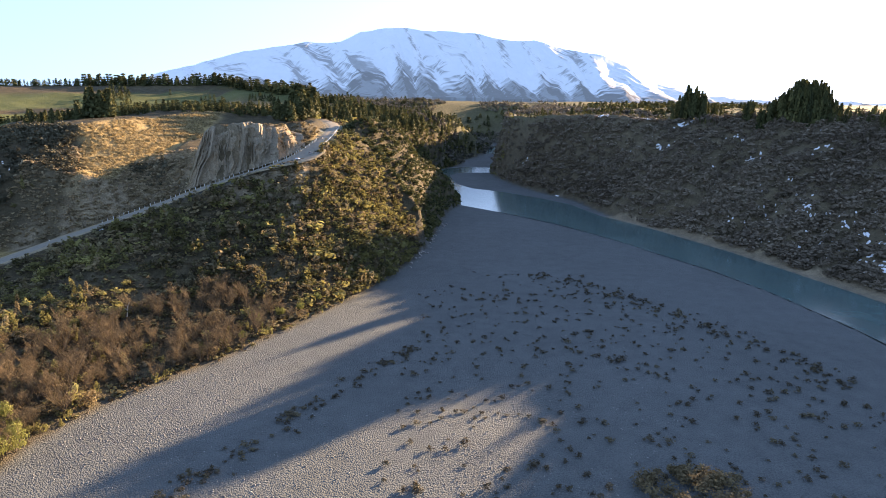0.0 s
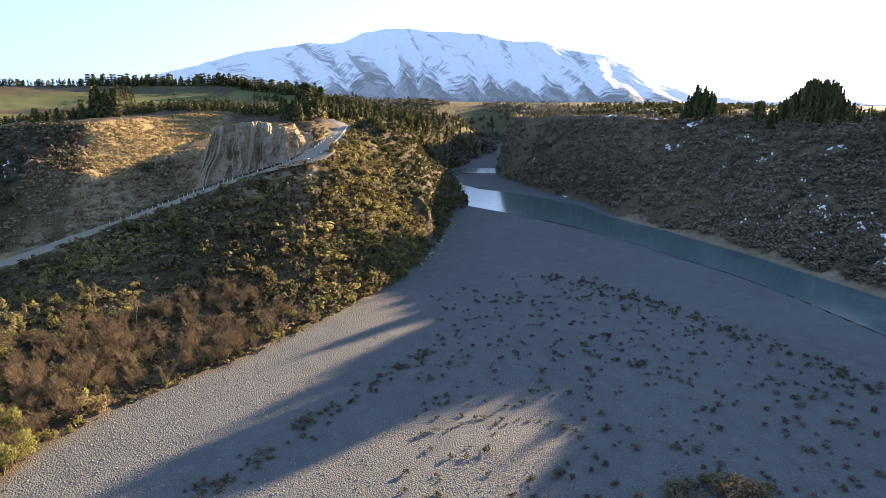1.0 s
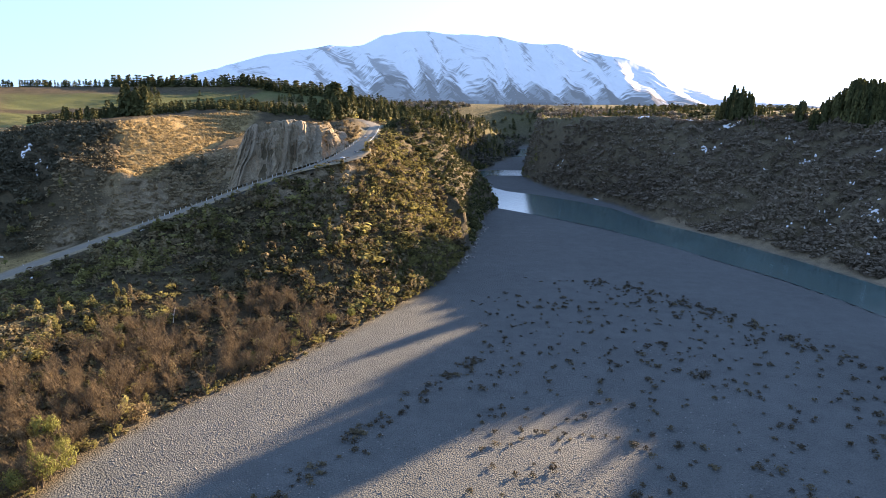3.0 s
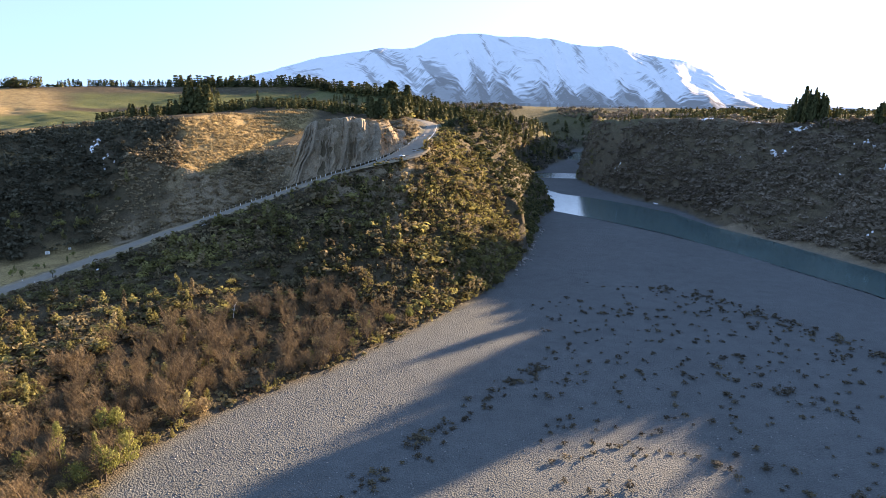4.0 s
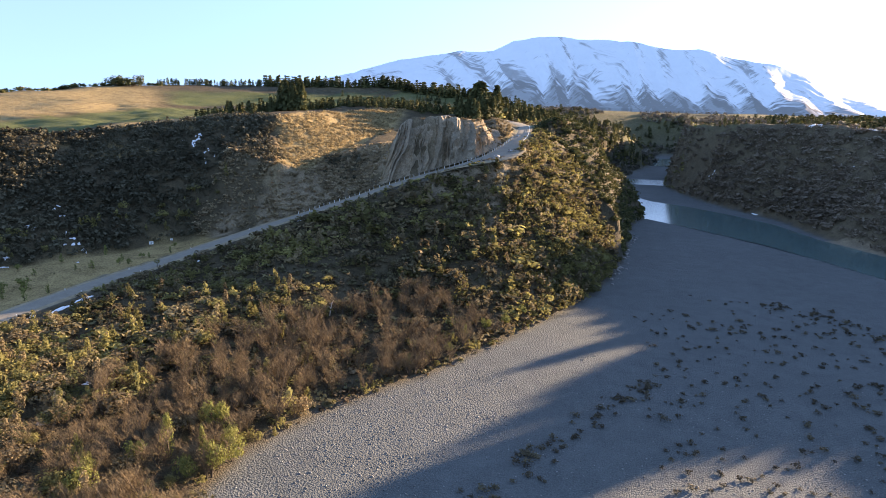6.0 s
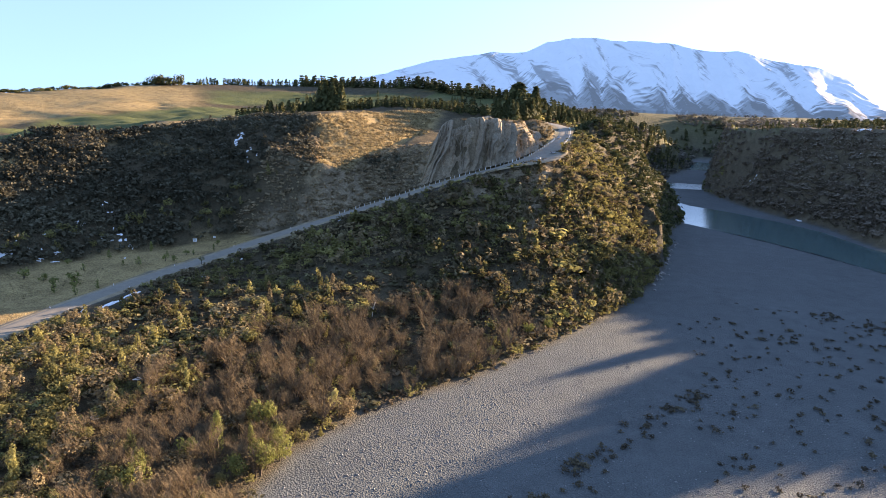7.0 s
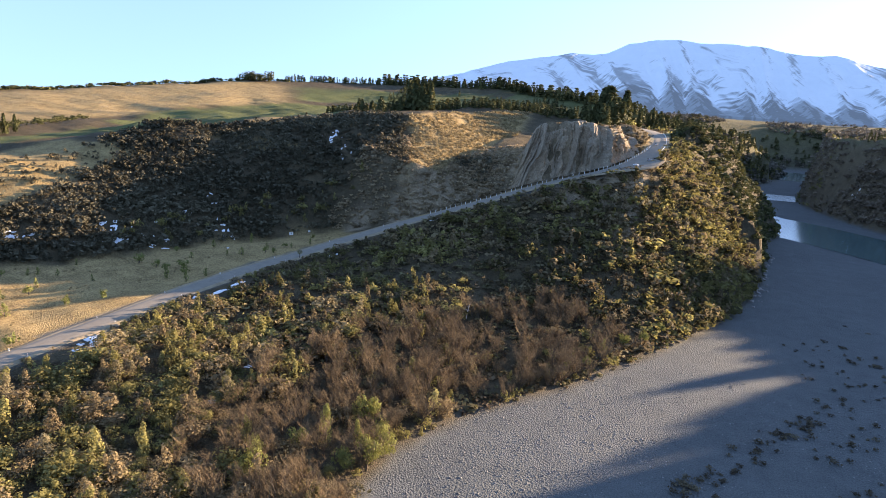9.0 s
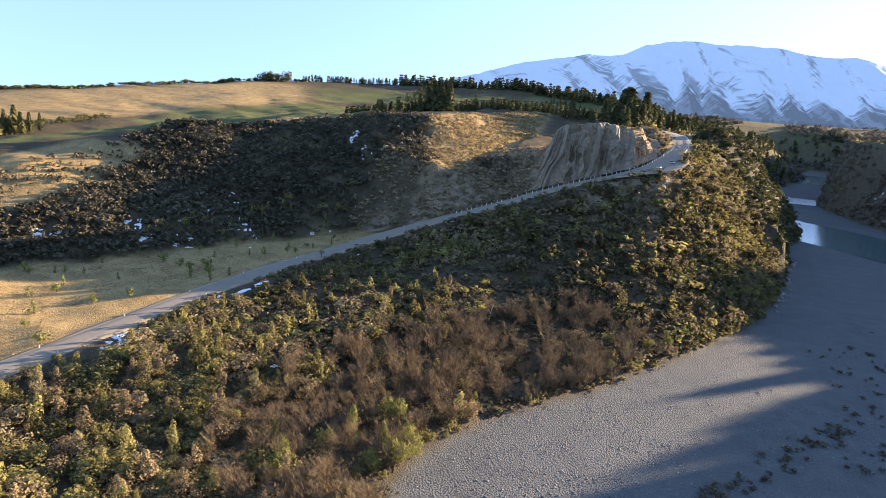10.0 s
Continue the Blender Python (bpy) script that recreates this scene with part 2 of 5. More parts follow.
LBANK2 = [(-120, 780, 119), (-150, 880, 114), (-160, 1000, 109), (-150, 1100, 105), (-92, 1190, 104), (-48, 1270, 86), (-6, 1325, 56), (12, 1370, 20)]
SPUR2 = [(-103, 622, 122), (-86, 648, 123), (-65, 680, 110), (-52, 705, 91), (-40, 728, 74), (-20, 780, 54), (-4, 812, 38), (7, 824, 14)]
HEAD3 = [(-260, 1300, 120), (-160, 1420, 112), (-80, 1500, 107), (0, 1600, 90), (40, 1650, 60), (72, 1700, 24)]
RRIM = [(760, -500, 118), (720, -200, 120), (690, 150, 121), (650, 400, 125), (600, 600, 130), (530, 745, 136), (470, 830, 130), (400, 896, 124), (329, 947, 122), (260, 1000, 122), (200, 1050, 121),
        (142, 1140, 119), (112, 1250, 118), (125, 1360, 116), (190, 1500, 118), (230, 1750, 122), (320, 2200, 126)]
OUTER = [(-5200, -600, -80), (-5200, 1500, -60), (-4200, 2800, 0), (-2600, 2900, 60), (-1500, 2600, 120), (-500, 2300, 140), (100, 2600, 138), (700, 2600, 140), (2000, 2400, 145), (5200, 2400, 140), (5200, -600, 110)]
RBACK = [(1500, -600, 112), (1400, 600, 132), (900, 1300, 134), (500, 1700, 132)]
BED = [p[:2] for p in BANK] + [p[:2] for p in RFOOT][::-1]
WATER = [(13, 832), (40, 806), (70, 776), (131, 705), (179, 624), (214, 551), (243, 493), (262, 436), (280, 356), (305, 150), (320, -500),
         (412, -500), (402, -200), (393, 100), (370, 300), (330, 440), (289, 568), (245, 677), (199, 765), (176, 850), (140, 905), (85, 968), (35, 1005), (8, 1060), (-5, 1180), (10, 1232), (78, 1240),
         (88, 1340), (20, 1338), (-28, 1290), (-46, 1180), (-42, 1050), (-3, 930), (14, 870)]


PADDOCK = [(-331, 40), (-333, 250), (-325, 330), (-300, 372), (-330, 398), (-363, 362), (-386, 316), (-403, 276), (-425, 236), (-449, 190), (-505, 40)]
KNOLL = [(-294, 434), (-276, 448), (-272, 500), (-265, 570), (-259, 630), (-279, 720), (-297, 680), (-319, 630), (-332, 570), (-338, 520)]


def spaced(lo, hi, step, far_lo, far_hi, grow=1.13):
    mid = list(np.arange(lo, hi + step, step))
    s = step
    while mid[0] > far_lo:
        s = min(s * grow, 160)
        mid.insert(0, mid[0] - s)
    s = step
    while mid[-1] < far_hi:
        s = min(s * grow, 160)
        mid.append(mid[-1] + s)
    return np.array(mid)


GX, GY = spaced(-640, 400, 4.0, -5000, 5000, 1.09), spaced(60, 900, 4.0, -900, 5000, 1.1)
XX, YY = np.meshgrid(GX, GY, indexing="ij")


def landform():
    fixed, pts = np.full(XX.shape, np.nan), []
    for line, step in ((OUTER, 60), (RBACK, 30), (RIDGE, 20), (FIELD, 8), (LBANK2, 4), (SPUR2, 2), (HEAD3, 6), (RRIM, 4), (RIM, 2), (BROW, 2), (CLIFF, 2), (SPUR, 2), (GULLY, 2), (CUTFOOT, 2), (RFOOT, 2), (BANK, 2)):
        p = along(line, step)
        i = np.clip(np.searchsorted(GX, p[:, 0] - 0.5), 0, len(GX) - 1)
        j = np.clip(np.searchsorted(GY, p[:, 1] - 0.5), 0, len(GY) - 1)
        fixed[i, j] = p[:, 2]
        pts.append(p[::max(1, int(24 / step))])
    d, side, hz = off_line(XX, YY, ROAD)
    on = d < 7.5 + 11 * (side < 0) * np.exp(-((XX + 132) ** 2 + (YY - 484) ** 2) / 26 ** 2)
    fixed = np.where(on, hz - 0.25, fixed)
    pts.append(np.array(ROAD[::3]))
    bed = inside(XX, YY, BED)
    fixed = np.where(bed, 0.0, fixed)
    pts = np.concatenate(pts)
    h = np.zeros(XX.shape)
    w = np.zeros(XX.shape)
    for x, y, z in pts:
        k = 1 / (((XX - x) ** 2 + (YY - y) ** 2) + 25) ** 1.5
        h += k * z
        w += k
    h /= w
    known = ~np.isnan(fixed)
    h = np.where(known, fixed, h)
    dx, dy = np.diff(GX), np.diff(GY)
    wl, wr = (1 / dx[:-1])[:, None], (1 / dx[1:])[:, None]
    wd, wu = (1 / dy[:-1])[None], (1 / dy[1:])[None]
    hx, hy = ((dx[:-1] + dx[1:]) / 2)[:, None], ((dy[:-1] + dy[1:]) / 2)[None]
    wl, wr, wd, wu = wl / hx, wr / hx, wd / hy, wu / hy
    tot = wl + wr + wd + wu
    free = ~known[1:-1, 1:-1]
    for _ in range(1600):
        n = (h[:-2, 1:-1] * wl + h[2:, 1:-1] * wr + h[1:-1, :-2] * wd + h[1:-1, 2:] * wu) / tot
        h[1:-1, 1:-1] = np.where(free, n, h[1:-1, 1:-1])
    db, _, _ = off_line(XX, YY, BANK)
    dr, _, _ = off_line(XX, YY, RFOOT)
    rough = np.clip((np.minimum(db, dr)) / 25, 0, 1) * np.clip((d - 7) / 14, 0, 1) * ~bed * (1 - 0.93 * inside(XX, YY, KNOLL))
    near = np.exp(-np.maximum(np.hypot(XX + 100, YY - 300) - 900, 0) / 800)
    h = h + rough * (fbm(XX, YY, 55, 5, 3) * 7 * near + fbm(XX, YY, 300, 3, 9) * 5)
    # gullies run down the far bank
    lane, fall = -0.45 * XX + 0.89 * YY, 0.89 * XX + 0.45 * YY
    drim, srim, _ = off_line(XX, YY, RRIM)
    cut = np.clip(1 - np.abs(fbm(lane + 14 * fbm(XX, YY, 60, 2, 33), fall * 0.22, 74, 3, 31)) * 3.4, 0, 1) ** 1.5
    wall = (srim > 0) & ~bed & (XX > 60) & (YY < 1400)
    h = h - wall * np.clip(dr / 35, 0, 1) * np.clip(drim / 12, 0, 1) * (17 * cut - 5)
    h = np.where(bed, fbm(XX, YY, 70, 4, 5) * 0.9 * np.clip(np.minimum(db, dr) / 20, 0, 1) + 0.1, h)
    wat = inside(XX, YY, WATER)
    h = np.where(wat, -1.2, h)
    return h, d, side, bed, wat


HH, ROAD_D, ROAD_SIDE, IN_BED, IN_WATER = landform()


def ground_at(x, y):
    """Height of the ground at places in plan (arrays)."""
    x, y = np.asarray(x, float), np.asarray(y, float)
    i = np.clip(np.searchsorted(GX, x) - 1, 0, len(GX) - 2)
    j = np.clip(np.searchsorted(GY, y) - 1, 0, len(GY) - 2)
    u, v = (x - GX[i]) / (GX[i + 1] - GX[i]), (y - GY[j]) / (GY[j + 1] - GY[j])
    return HH[i, j] * (1 - u) * (1 - v) + HH[i + 1, j] * u * (1 - v) + HH[i, j + 1] * (1 - u) * v + HH[i + 1, j + 1] * u * v


def slope_at(x, y):
    return np.hypot(ground_at(x + 3, y) - ground_at(x - 3, y), ground_at(x, y + 3) - ground_at(x, y - 3)) / 6


def mesh_of(name, verts, faces, mat, smooth=False, attrs=None):
    """A mesh from arrays; faces all of one size."""
    me = bpy.data.meshes.new(name)
    verts, faces = np.asarray(verts, np.float32), np.asarray(faces, np.int32)
    k = faces.shape[1]
    me.vertices.add(len(verts))
    me.vertices.foreach_set("co", verts.ravel())
    me.loops.add(faces.size)
    me.loops.foreach_set("vertex_index", faces.ravel())
    me.polygons.add(len(faces))
    me.polygons.foreach_set("loop_start", np.arange(0, faces.size, k, dtype=np.int32))
    me.polygons.foreach_set("use_smooth", np.full(len(faces), smooth))
    for m in mat if isinstance(mat, (list, tuple)) else [mat]:
        me.materials.append(m)
    for key, val in (attrs or {}).items():
        a = me.attributes.new(key, "FLOAT", "POINT")
        a.data.foreach_set("value", np.asarray(val, np.float32).ravel())
    me.update(calc_edges=True)
    return me


def grid_faces(nx, ny):
    i, j = np.meshgrid(np.arange(nx - 1), np.arange(ny - 1), indexing="ij")
    a = (i * ny + j).ravel()
    return np.stack([a, a + ny, a + ny + 1, a + 1], 1)


GREEN_A = [(-700, 180), (-612, 298), (-592, 334), (-591, 393), (-520, 408), (-489, 481), (-493, 560), (-457, 593), (-560, 780), (-670, 940), (-651, 678), (-590, 500), (-667, 455), (-659, 381), (-640, 320), (-760, 180)]
GREEN_C = [(-877, 1096), (-690, 1197), (-522, 1292), (-400, 1100), (-420, 800), (-520, 900), (-654, 1033), (-768, 944)]
GREEN_B = [(-684, 479), (-773, 618), (-803, 721), (-785, 842), (-740, 923), (-674, 970), (-651, 690), (-600, 520)]
GOLD_HILL = [(-840, 330), (-796, 431), (-818, 528), (-789, 561), (-779, 624), (-815, 733), (-758, 897), (-900, 1090), (-1000, 1100), (-1140, 850), (-1180, 660), (-1300, 500), (-1200, 100)]


def soft(mask, times=2):
    m = mask.astype(float)
    for _ in range(times):
        q = np.pad(m, 1, mode="edge")
        m = (q[:-2, 1:-1] + q[2:, 1:-1] + q[1:-1, :-2] + q[1:-1, 2:] + m * 2) / 6
    return m


def build_ground():
    wob = fbm(XX, YY, 18, 3, 21) * 7
    gx, gy = np.gradient(HH, GX, GY)
    steep = np.hypot(gx, gy)
    gravel = soft(IN_BED, 1)
    tussock = soft(inside(XX + wob, YY - wob, PADDOCK) | inside(XX + wob, YY + wob, KNOLL) | inside(XX, YY, GOLD_HILL), 2)
    plateau = (HH > 84) & (steep < 0.35) & ~((XX < -480) & (YY > 330) & (YY < 1350))
    tussock = np.maximum(tussock, soft(plateau & (fbm(XX, YY, 160, 3, 40) > -0.05), 2) * 0.75)
    tussock = np.maximum(tussock, soft((off_line(XX, YY, RIM)[0] < 42) & (YY < 350) & (XX < -470), 2))
    tussock *= 1 - 0.85 * soft((XX > 60) | ((XX > -240) & (XX < 110) & (YY > 600)) | (YY > 1420), 3)
    tussock = np.maximum(tussock, ((ROAD_D < 12) & (ROAD_SIDE > 0) & (YY < 560)) * 0.9)
    gravel = np.maximum(gravel, (ROAD_D < 8.5) * 0.75)
    pasture = soft(inside(XX, YY, GREEN_A) | inside(XX, YY, GREEN_B) | inside(XX, YY, GREEN_C), 1)
    pasture = np.maximum(pasture, soft(plateau & (YY > 560) & (fbm(XX, YY, 220, 2, 44) > 0.1), 1) * 0.8)
    pasture = np.maximum(pasture, soft((YY > 1390) & ~IN_BED, 2) * 0.3)
    rock = np.clip((steep - 0.6) / 0.4, 0, 1) * (XX < -118) * np.clip((XX + 335) / 70, 0, 1) * (YY < 560) * (YY > 380) * np.clip(0.6 + 1.2 * fbm(XX, YY, 20, 3, 50), 0, 1)
    pasture *= ~(inside(XX, YY, KNOLL) | (XX > -345) & (XX < -130) & (YY < 735) & (YY > 400) | (HH > 90) & (YY < 560) & (XX > -440))
    clay = (off_line(XX, YY, CUTFOOT)[0] < 9) & (XX > -335) & (XX < -262) & (YY > 395) & (YY < 450)
    rubble = (off_line(XX, YY, CUTFOOT)[0] < 85) & (off_line(XX, YY, CUTFOOT)[1] > 0) & (XX + 1.6 * wob > -296) & (XX < -200) & (YY > 395) & (YY < 560) & ~inside(XX, YY, KNOLL)
    rock = np.maximum(rock, soft(rubble, 2) * np.clip(0.62 + 1.3 * fbm(XX, YY, 22, 4, 52), 0, 1))
    rock = np.maximum(rock, soft(clay, 1) * np.clip(0.75 + 1.5 * fbm(XX, YY, 14, 3, 51), 0, 1))
    # far bank litter lightened too, in place of the glare over it
    bank = (XX > 60) & (XX < 760) & ~IN_BED & (HH < 126) & (YY < 1400)
    rock = np.maximum(rock, soft(bank, 2) * 0.22)
    shore = (off_line(XX, YY, RFOOT)[0] < 11) & (YY < 760) & ~IN_WATER
    gravel, rock = np.where(shore, gravel * 0.25, gravel), np.where(shore, 0.8, rock)
    verts = np.stack([XX.ravel(), YY.ravel(), HH.ravel()], 1)
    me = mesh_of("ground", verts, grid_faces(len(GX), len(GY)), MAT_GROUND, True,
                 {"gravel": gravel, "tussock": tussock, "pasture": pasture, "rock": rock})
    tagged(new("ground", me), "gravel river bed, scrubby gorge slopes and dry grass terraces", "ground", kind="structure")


build_ground()


def build_water():
    bm = bmesh.new()
    bm.faces.new([bm.verts.new((x, y, -0.12)) for x, y in WATER])
    bm.faces.new([bm.verts.new((x, y, 0.35)) for x, y in ((60, 1700), (150, 1700), (200, 2000), (110, 2000))])
    bmesh.ops.triangulate(bm, faces=bm.faces[:])
    me = bpy.data.meshes.new("water")
    bm.to_mesh(me)
    bm.free()
    me.materials.append(MAT_WATER)
    tagged(new("water", me), "turquoise braided river channel reflecting the bright sky", "river", kind="structure")


build_water()


def build_road():
    line = along(ROAD, 3.0)
    tan = np.gradient(line[:, :2], axis=0)
    tan /= np.linalg.norm(tan, axis=1)[:, None]
    nor = np.stack([-tan[:, 1], tan[:, 0]], 1)
    wide = 5.1 + 3.0 * np.exp(-((line[:, 1] - 490) / 28) ** 2)
    out = 7.0 * np.exp(-((line[:, 0] + 132) ** 2 + (line[:, 1] - 484) ** 2) / 22 ** 2)
    prof = [(-1.25, -0.45), (-1.0, 0.0), (-0.5, 0.04), (0.0, 0.07), (0.5, 0.04), (1.0, 0.0), (1.25, -0.45)]
    v = np.concatenate([np.concatenate([line[:, :2] + nor * (wide * s + out * min(s, 0))[:, None], (line[:, 2] + dz)[:, None]], 1)[:, None] for s, dz in prof], 1)
    f = grid_faces(len(line), len(prof))[:, ::-1]
    m, n, l = nodes_of("asphalt")
    b = principled(n, l, 0.85, 0.2)
    l.new(mix(n, l, 0.5, ramp(n, l, noise_node(n, l, 0.25, 5), (0.3, (0.175, 0.155, 0.125)), (0.7, (0.275, 0.245, 0.2))),
              ramp(n, l, noise_node(n, l, 5.0, 3), (0.3, (0.15, 0.133, 0.108)), (0.7, (0.29, 0.26, 0.215)))), b.inputs["Base Color"])
    me = mesh_of("road", v.reshape(-1, 3), f, m, True)
    g, n, l = nodes_of("shoulder_gravel")
    b = principled(n, l, 0.95, 0.1)
    f = noise_node(n, l, 2.5, 5)
    l.new(mix(n, l, 0.5, ramp(n, l, noise_node(n, l, 0.15, 4), (0.35, (0.17, 0.13, 0.08)), (0.65, (0.34, 0.275, 0.185))), ramp(n, l, f, (0.3, (0.18, 0.145, 0.1)), (0.7, (0.4, 0.33, 0.23)))), b.inputs["Base Color"])
    bump(n, l, f, b, 0.5, 0.1)
    for way in (-1, 1):
        rag = 1.0 + 0.8 * fbm(line[:, 0] + 90 * way, line[:, 1], 22, 3, 140)
        edge = [(-0.5, -0.03, 0), (1.1, -0.02, 1), (2.6, -0.12, 1), (3.6, -0.9, 1)]
        w = np.concatenate([np.concatenate([line[:, :2] + nor * (way * (wide + a * (rag if k else 1)) + out * min(way, 0))[:, None], (line[:, 2] + dz)[:, None]], 1)[:, None] for a, dz, k in edge], 1)
        gf = grid_faces(len(line), len(edge))
        tagged(new("road_shoulder", mesh_of("road_shoulder", w.reshape(-1, 3), gf if way > 0 else gf[:, ::-1], g, True)), "tan loose gravel shoulder along the road", "shoulder", kind="structure")
    tagged(new("road", me), "pale grey two-lane chip-seal road climbing the bluff", "road", kind="structure")


build_road()


# ---- far mountain ----
def build_mountain():
    az = np.linspace(-34, 36, 760)
    crest = np.interp(az, [-34, -28, -24, -22.0, -18.1, -15.3, -12.7, -11.0, -9.8, -8.2, -6.6, -4.0, -1.2, 1.6, 4.7, 7.2, 9.9, 12.9, 15.4, 17.8, 20.5, 25, 40],
                      [165, 200, 290, 330, 415, 450, 482, 480, 488, 545, 578, 582, 566, 562, 512, 516, 462, 428, 352, 262, 200, 165, 140])
    s = np.linspace(0, 1, 130)
    A, S = np.meshgrid(az, s, indexing="ij")
    R = 3350 + 850 * S
    X, Y = np.sin(np.radians(A)) * R - 30, np.cos(np.radians(A)) * R - 20
    top = (crest - 132 + 9 * fbm(az * 60, az * 0, 70, 5, 70))[:, None]
    u, w = np.radians(A) * 3500, S * 1500

    def tent(p):
        return 1 - np.abs(2 * (p - np.floor(p)) - 1)

    # spurs of uneven width run down from the crest, with ribs feathering off both flanks and finer ribs on those
    du = 190 * fbm(u, w * 0.06, 430, 4, 76) + 50 * fbm(u, w * 0.12, 150, 3, 77)
    q = (u + du + 0.16 * w) / 185
    main = tent(q)
    d = (1 - main) * 92
    cell = np.floor(q + 0.5)
    wob = 22 * fbm(u, w * 0.3, 90, 4, 81)
    rib = tent((w * 0.3 - d * 0.95 + 2.2 * wob) / 78 + 0.37 * cell)
    fine = tent((w * 0.16 + d * 0.8 + 2.6 * wob + 30 * fbm(u, w * 0.3, 60, 3, 85)) / 40 + 0.71 * cell)
    rough = fbm(u + 0.6 * du + 0.2 * w, w * 0.12, 80, 6, 78)
    swell = np.clip(np.sin(np.pi * np.clip(S, 0, 1)), 0, 1) ** 0.7
    body = 0.04 + 0.96 * S ** 1.05
    Z = 132 + top * body + swell * (25 * (main - 0.5) + 6 * (rib - 0.5) * (0.4 + main) + 1.5 * (fine - 0.5) + 8 * rough)
    Z[:, 0] = 60
    # bare ground shows as thin streaks slanting off the spurs, and in tongues everywhere low down
    lean = np.where(q + 0.5 - cell < 0.5, 1.0, -1.0)
    streak = fbm(u + du + lean * 0.5 * w, w * 0.1 + 300 * lean, 15, 3, 86) + 0.5 * fbm(u + du + lean * 0.3 * w, w * 0.08, 6, 2, 87)
    rocky = 0.62 * streak + 1.1 * rough + 0.3 * (rib - 0.5) + 0.2 * lean * (0.4 + main) + 0.5 * (0.5 - S)
    low = np.clip((0.3 + 0.16 * fbm(u, w * 0.4, 260, 4, 91) + 0.2 * (main - 0.5) + 0.1 * streak - S) / 0.14, 0, 1)
    bare = np.clip(np.clip((rocky - 0.12) * 2.2, 0, 1) * 0.75 + low * 0.8, 0, 1)
    m, n, l = nodes_of("mountain_snow")
    b = principled(n, l, 1.0, 0.0)
    f2 = noise_node(n, l, 0.03, 5, 0.7)
    rock = mix(n, l, f2, (0.2, 0.19, 0.18), (0.36, 0.34, 0.32))
    white = mix(n, l, noise_node(n, l, 0.01, 4), (0.78, 0.79, 0.81), (0.88, 0.88, 0.9))
    f3 = noise_node(n, l, 0.03, 8, 0.75)
    away = n.new("ShaderNodeMath")
    away.operation, away.inputs[1].default_value, away.inputs[2].default_value = "MULTIPLY_ADD", 0.5, -0.27
    l.new(f3, away.inputs[0])
    patchy = n.new("ShaderNodeMath")
    patchy.operation, patchy.use_clamp = "ADD", True
    l.new(attr(n, "bare"), patchy.inputs[0])
    l.new(away.outputs[0], patchy.inputs[1])
    l.new(mix(n, l, patchy.outputs[0], white, rock), b.inputs["Base Color"])
    me = mesh_of("mountain", np.stack([X.ravel(), Y.ravel(), Z.ravel()], 1), grid_faces(len(az), len(s)), m, True, {"bare": bare})
    tagged(new("mountain", me), "distant snow-covered mountain range with bare gullied flanks", "mountain", kind="structure")


build_mountain()


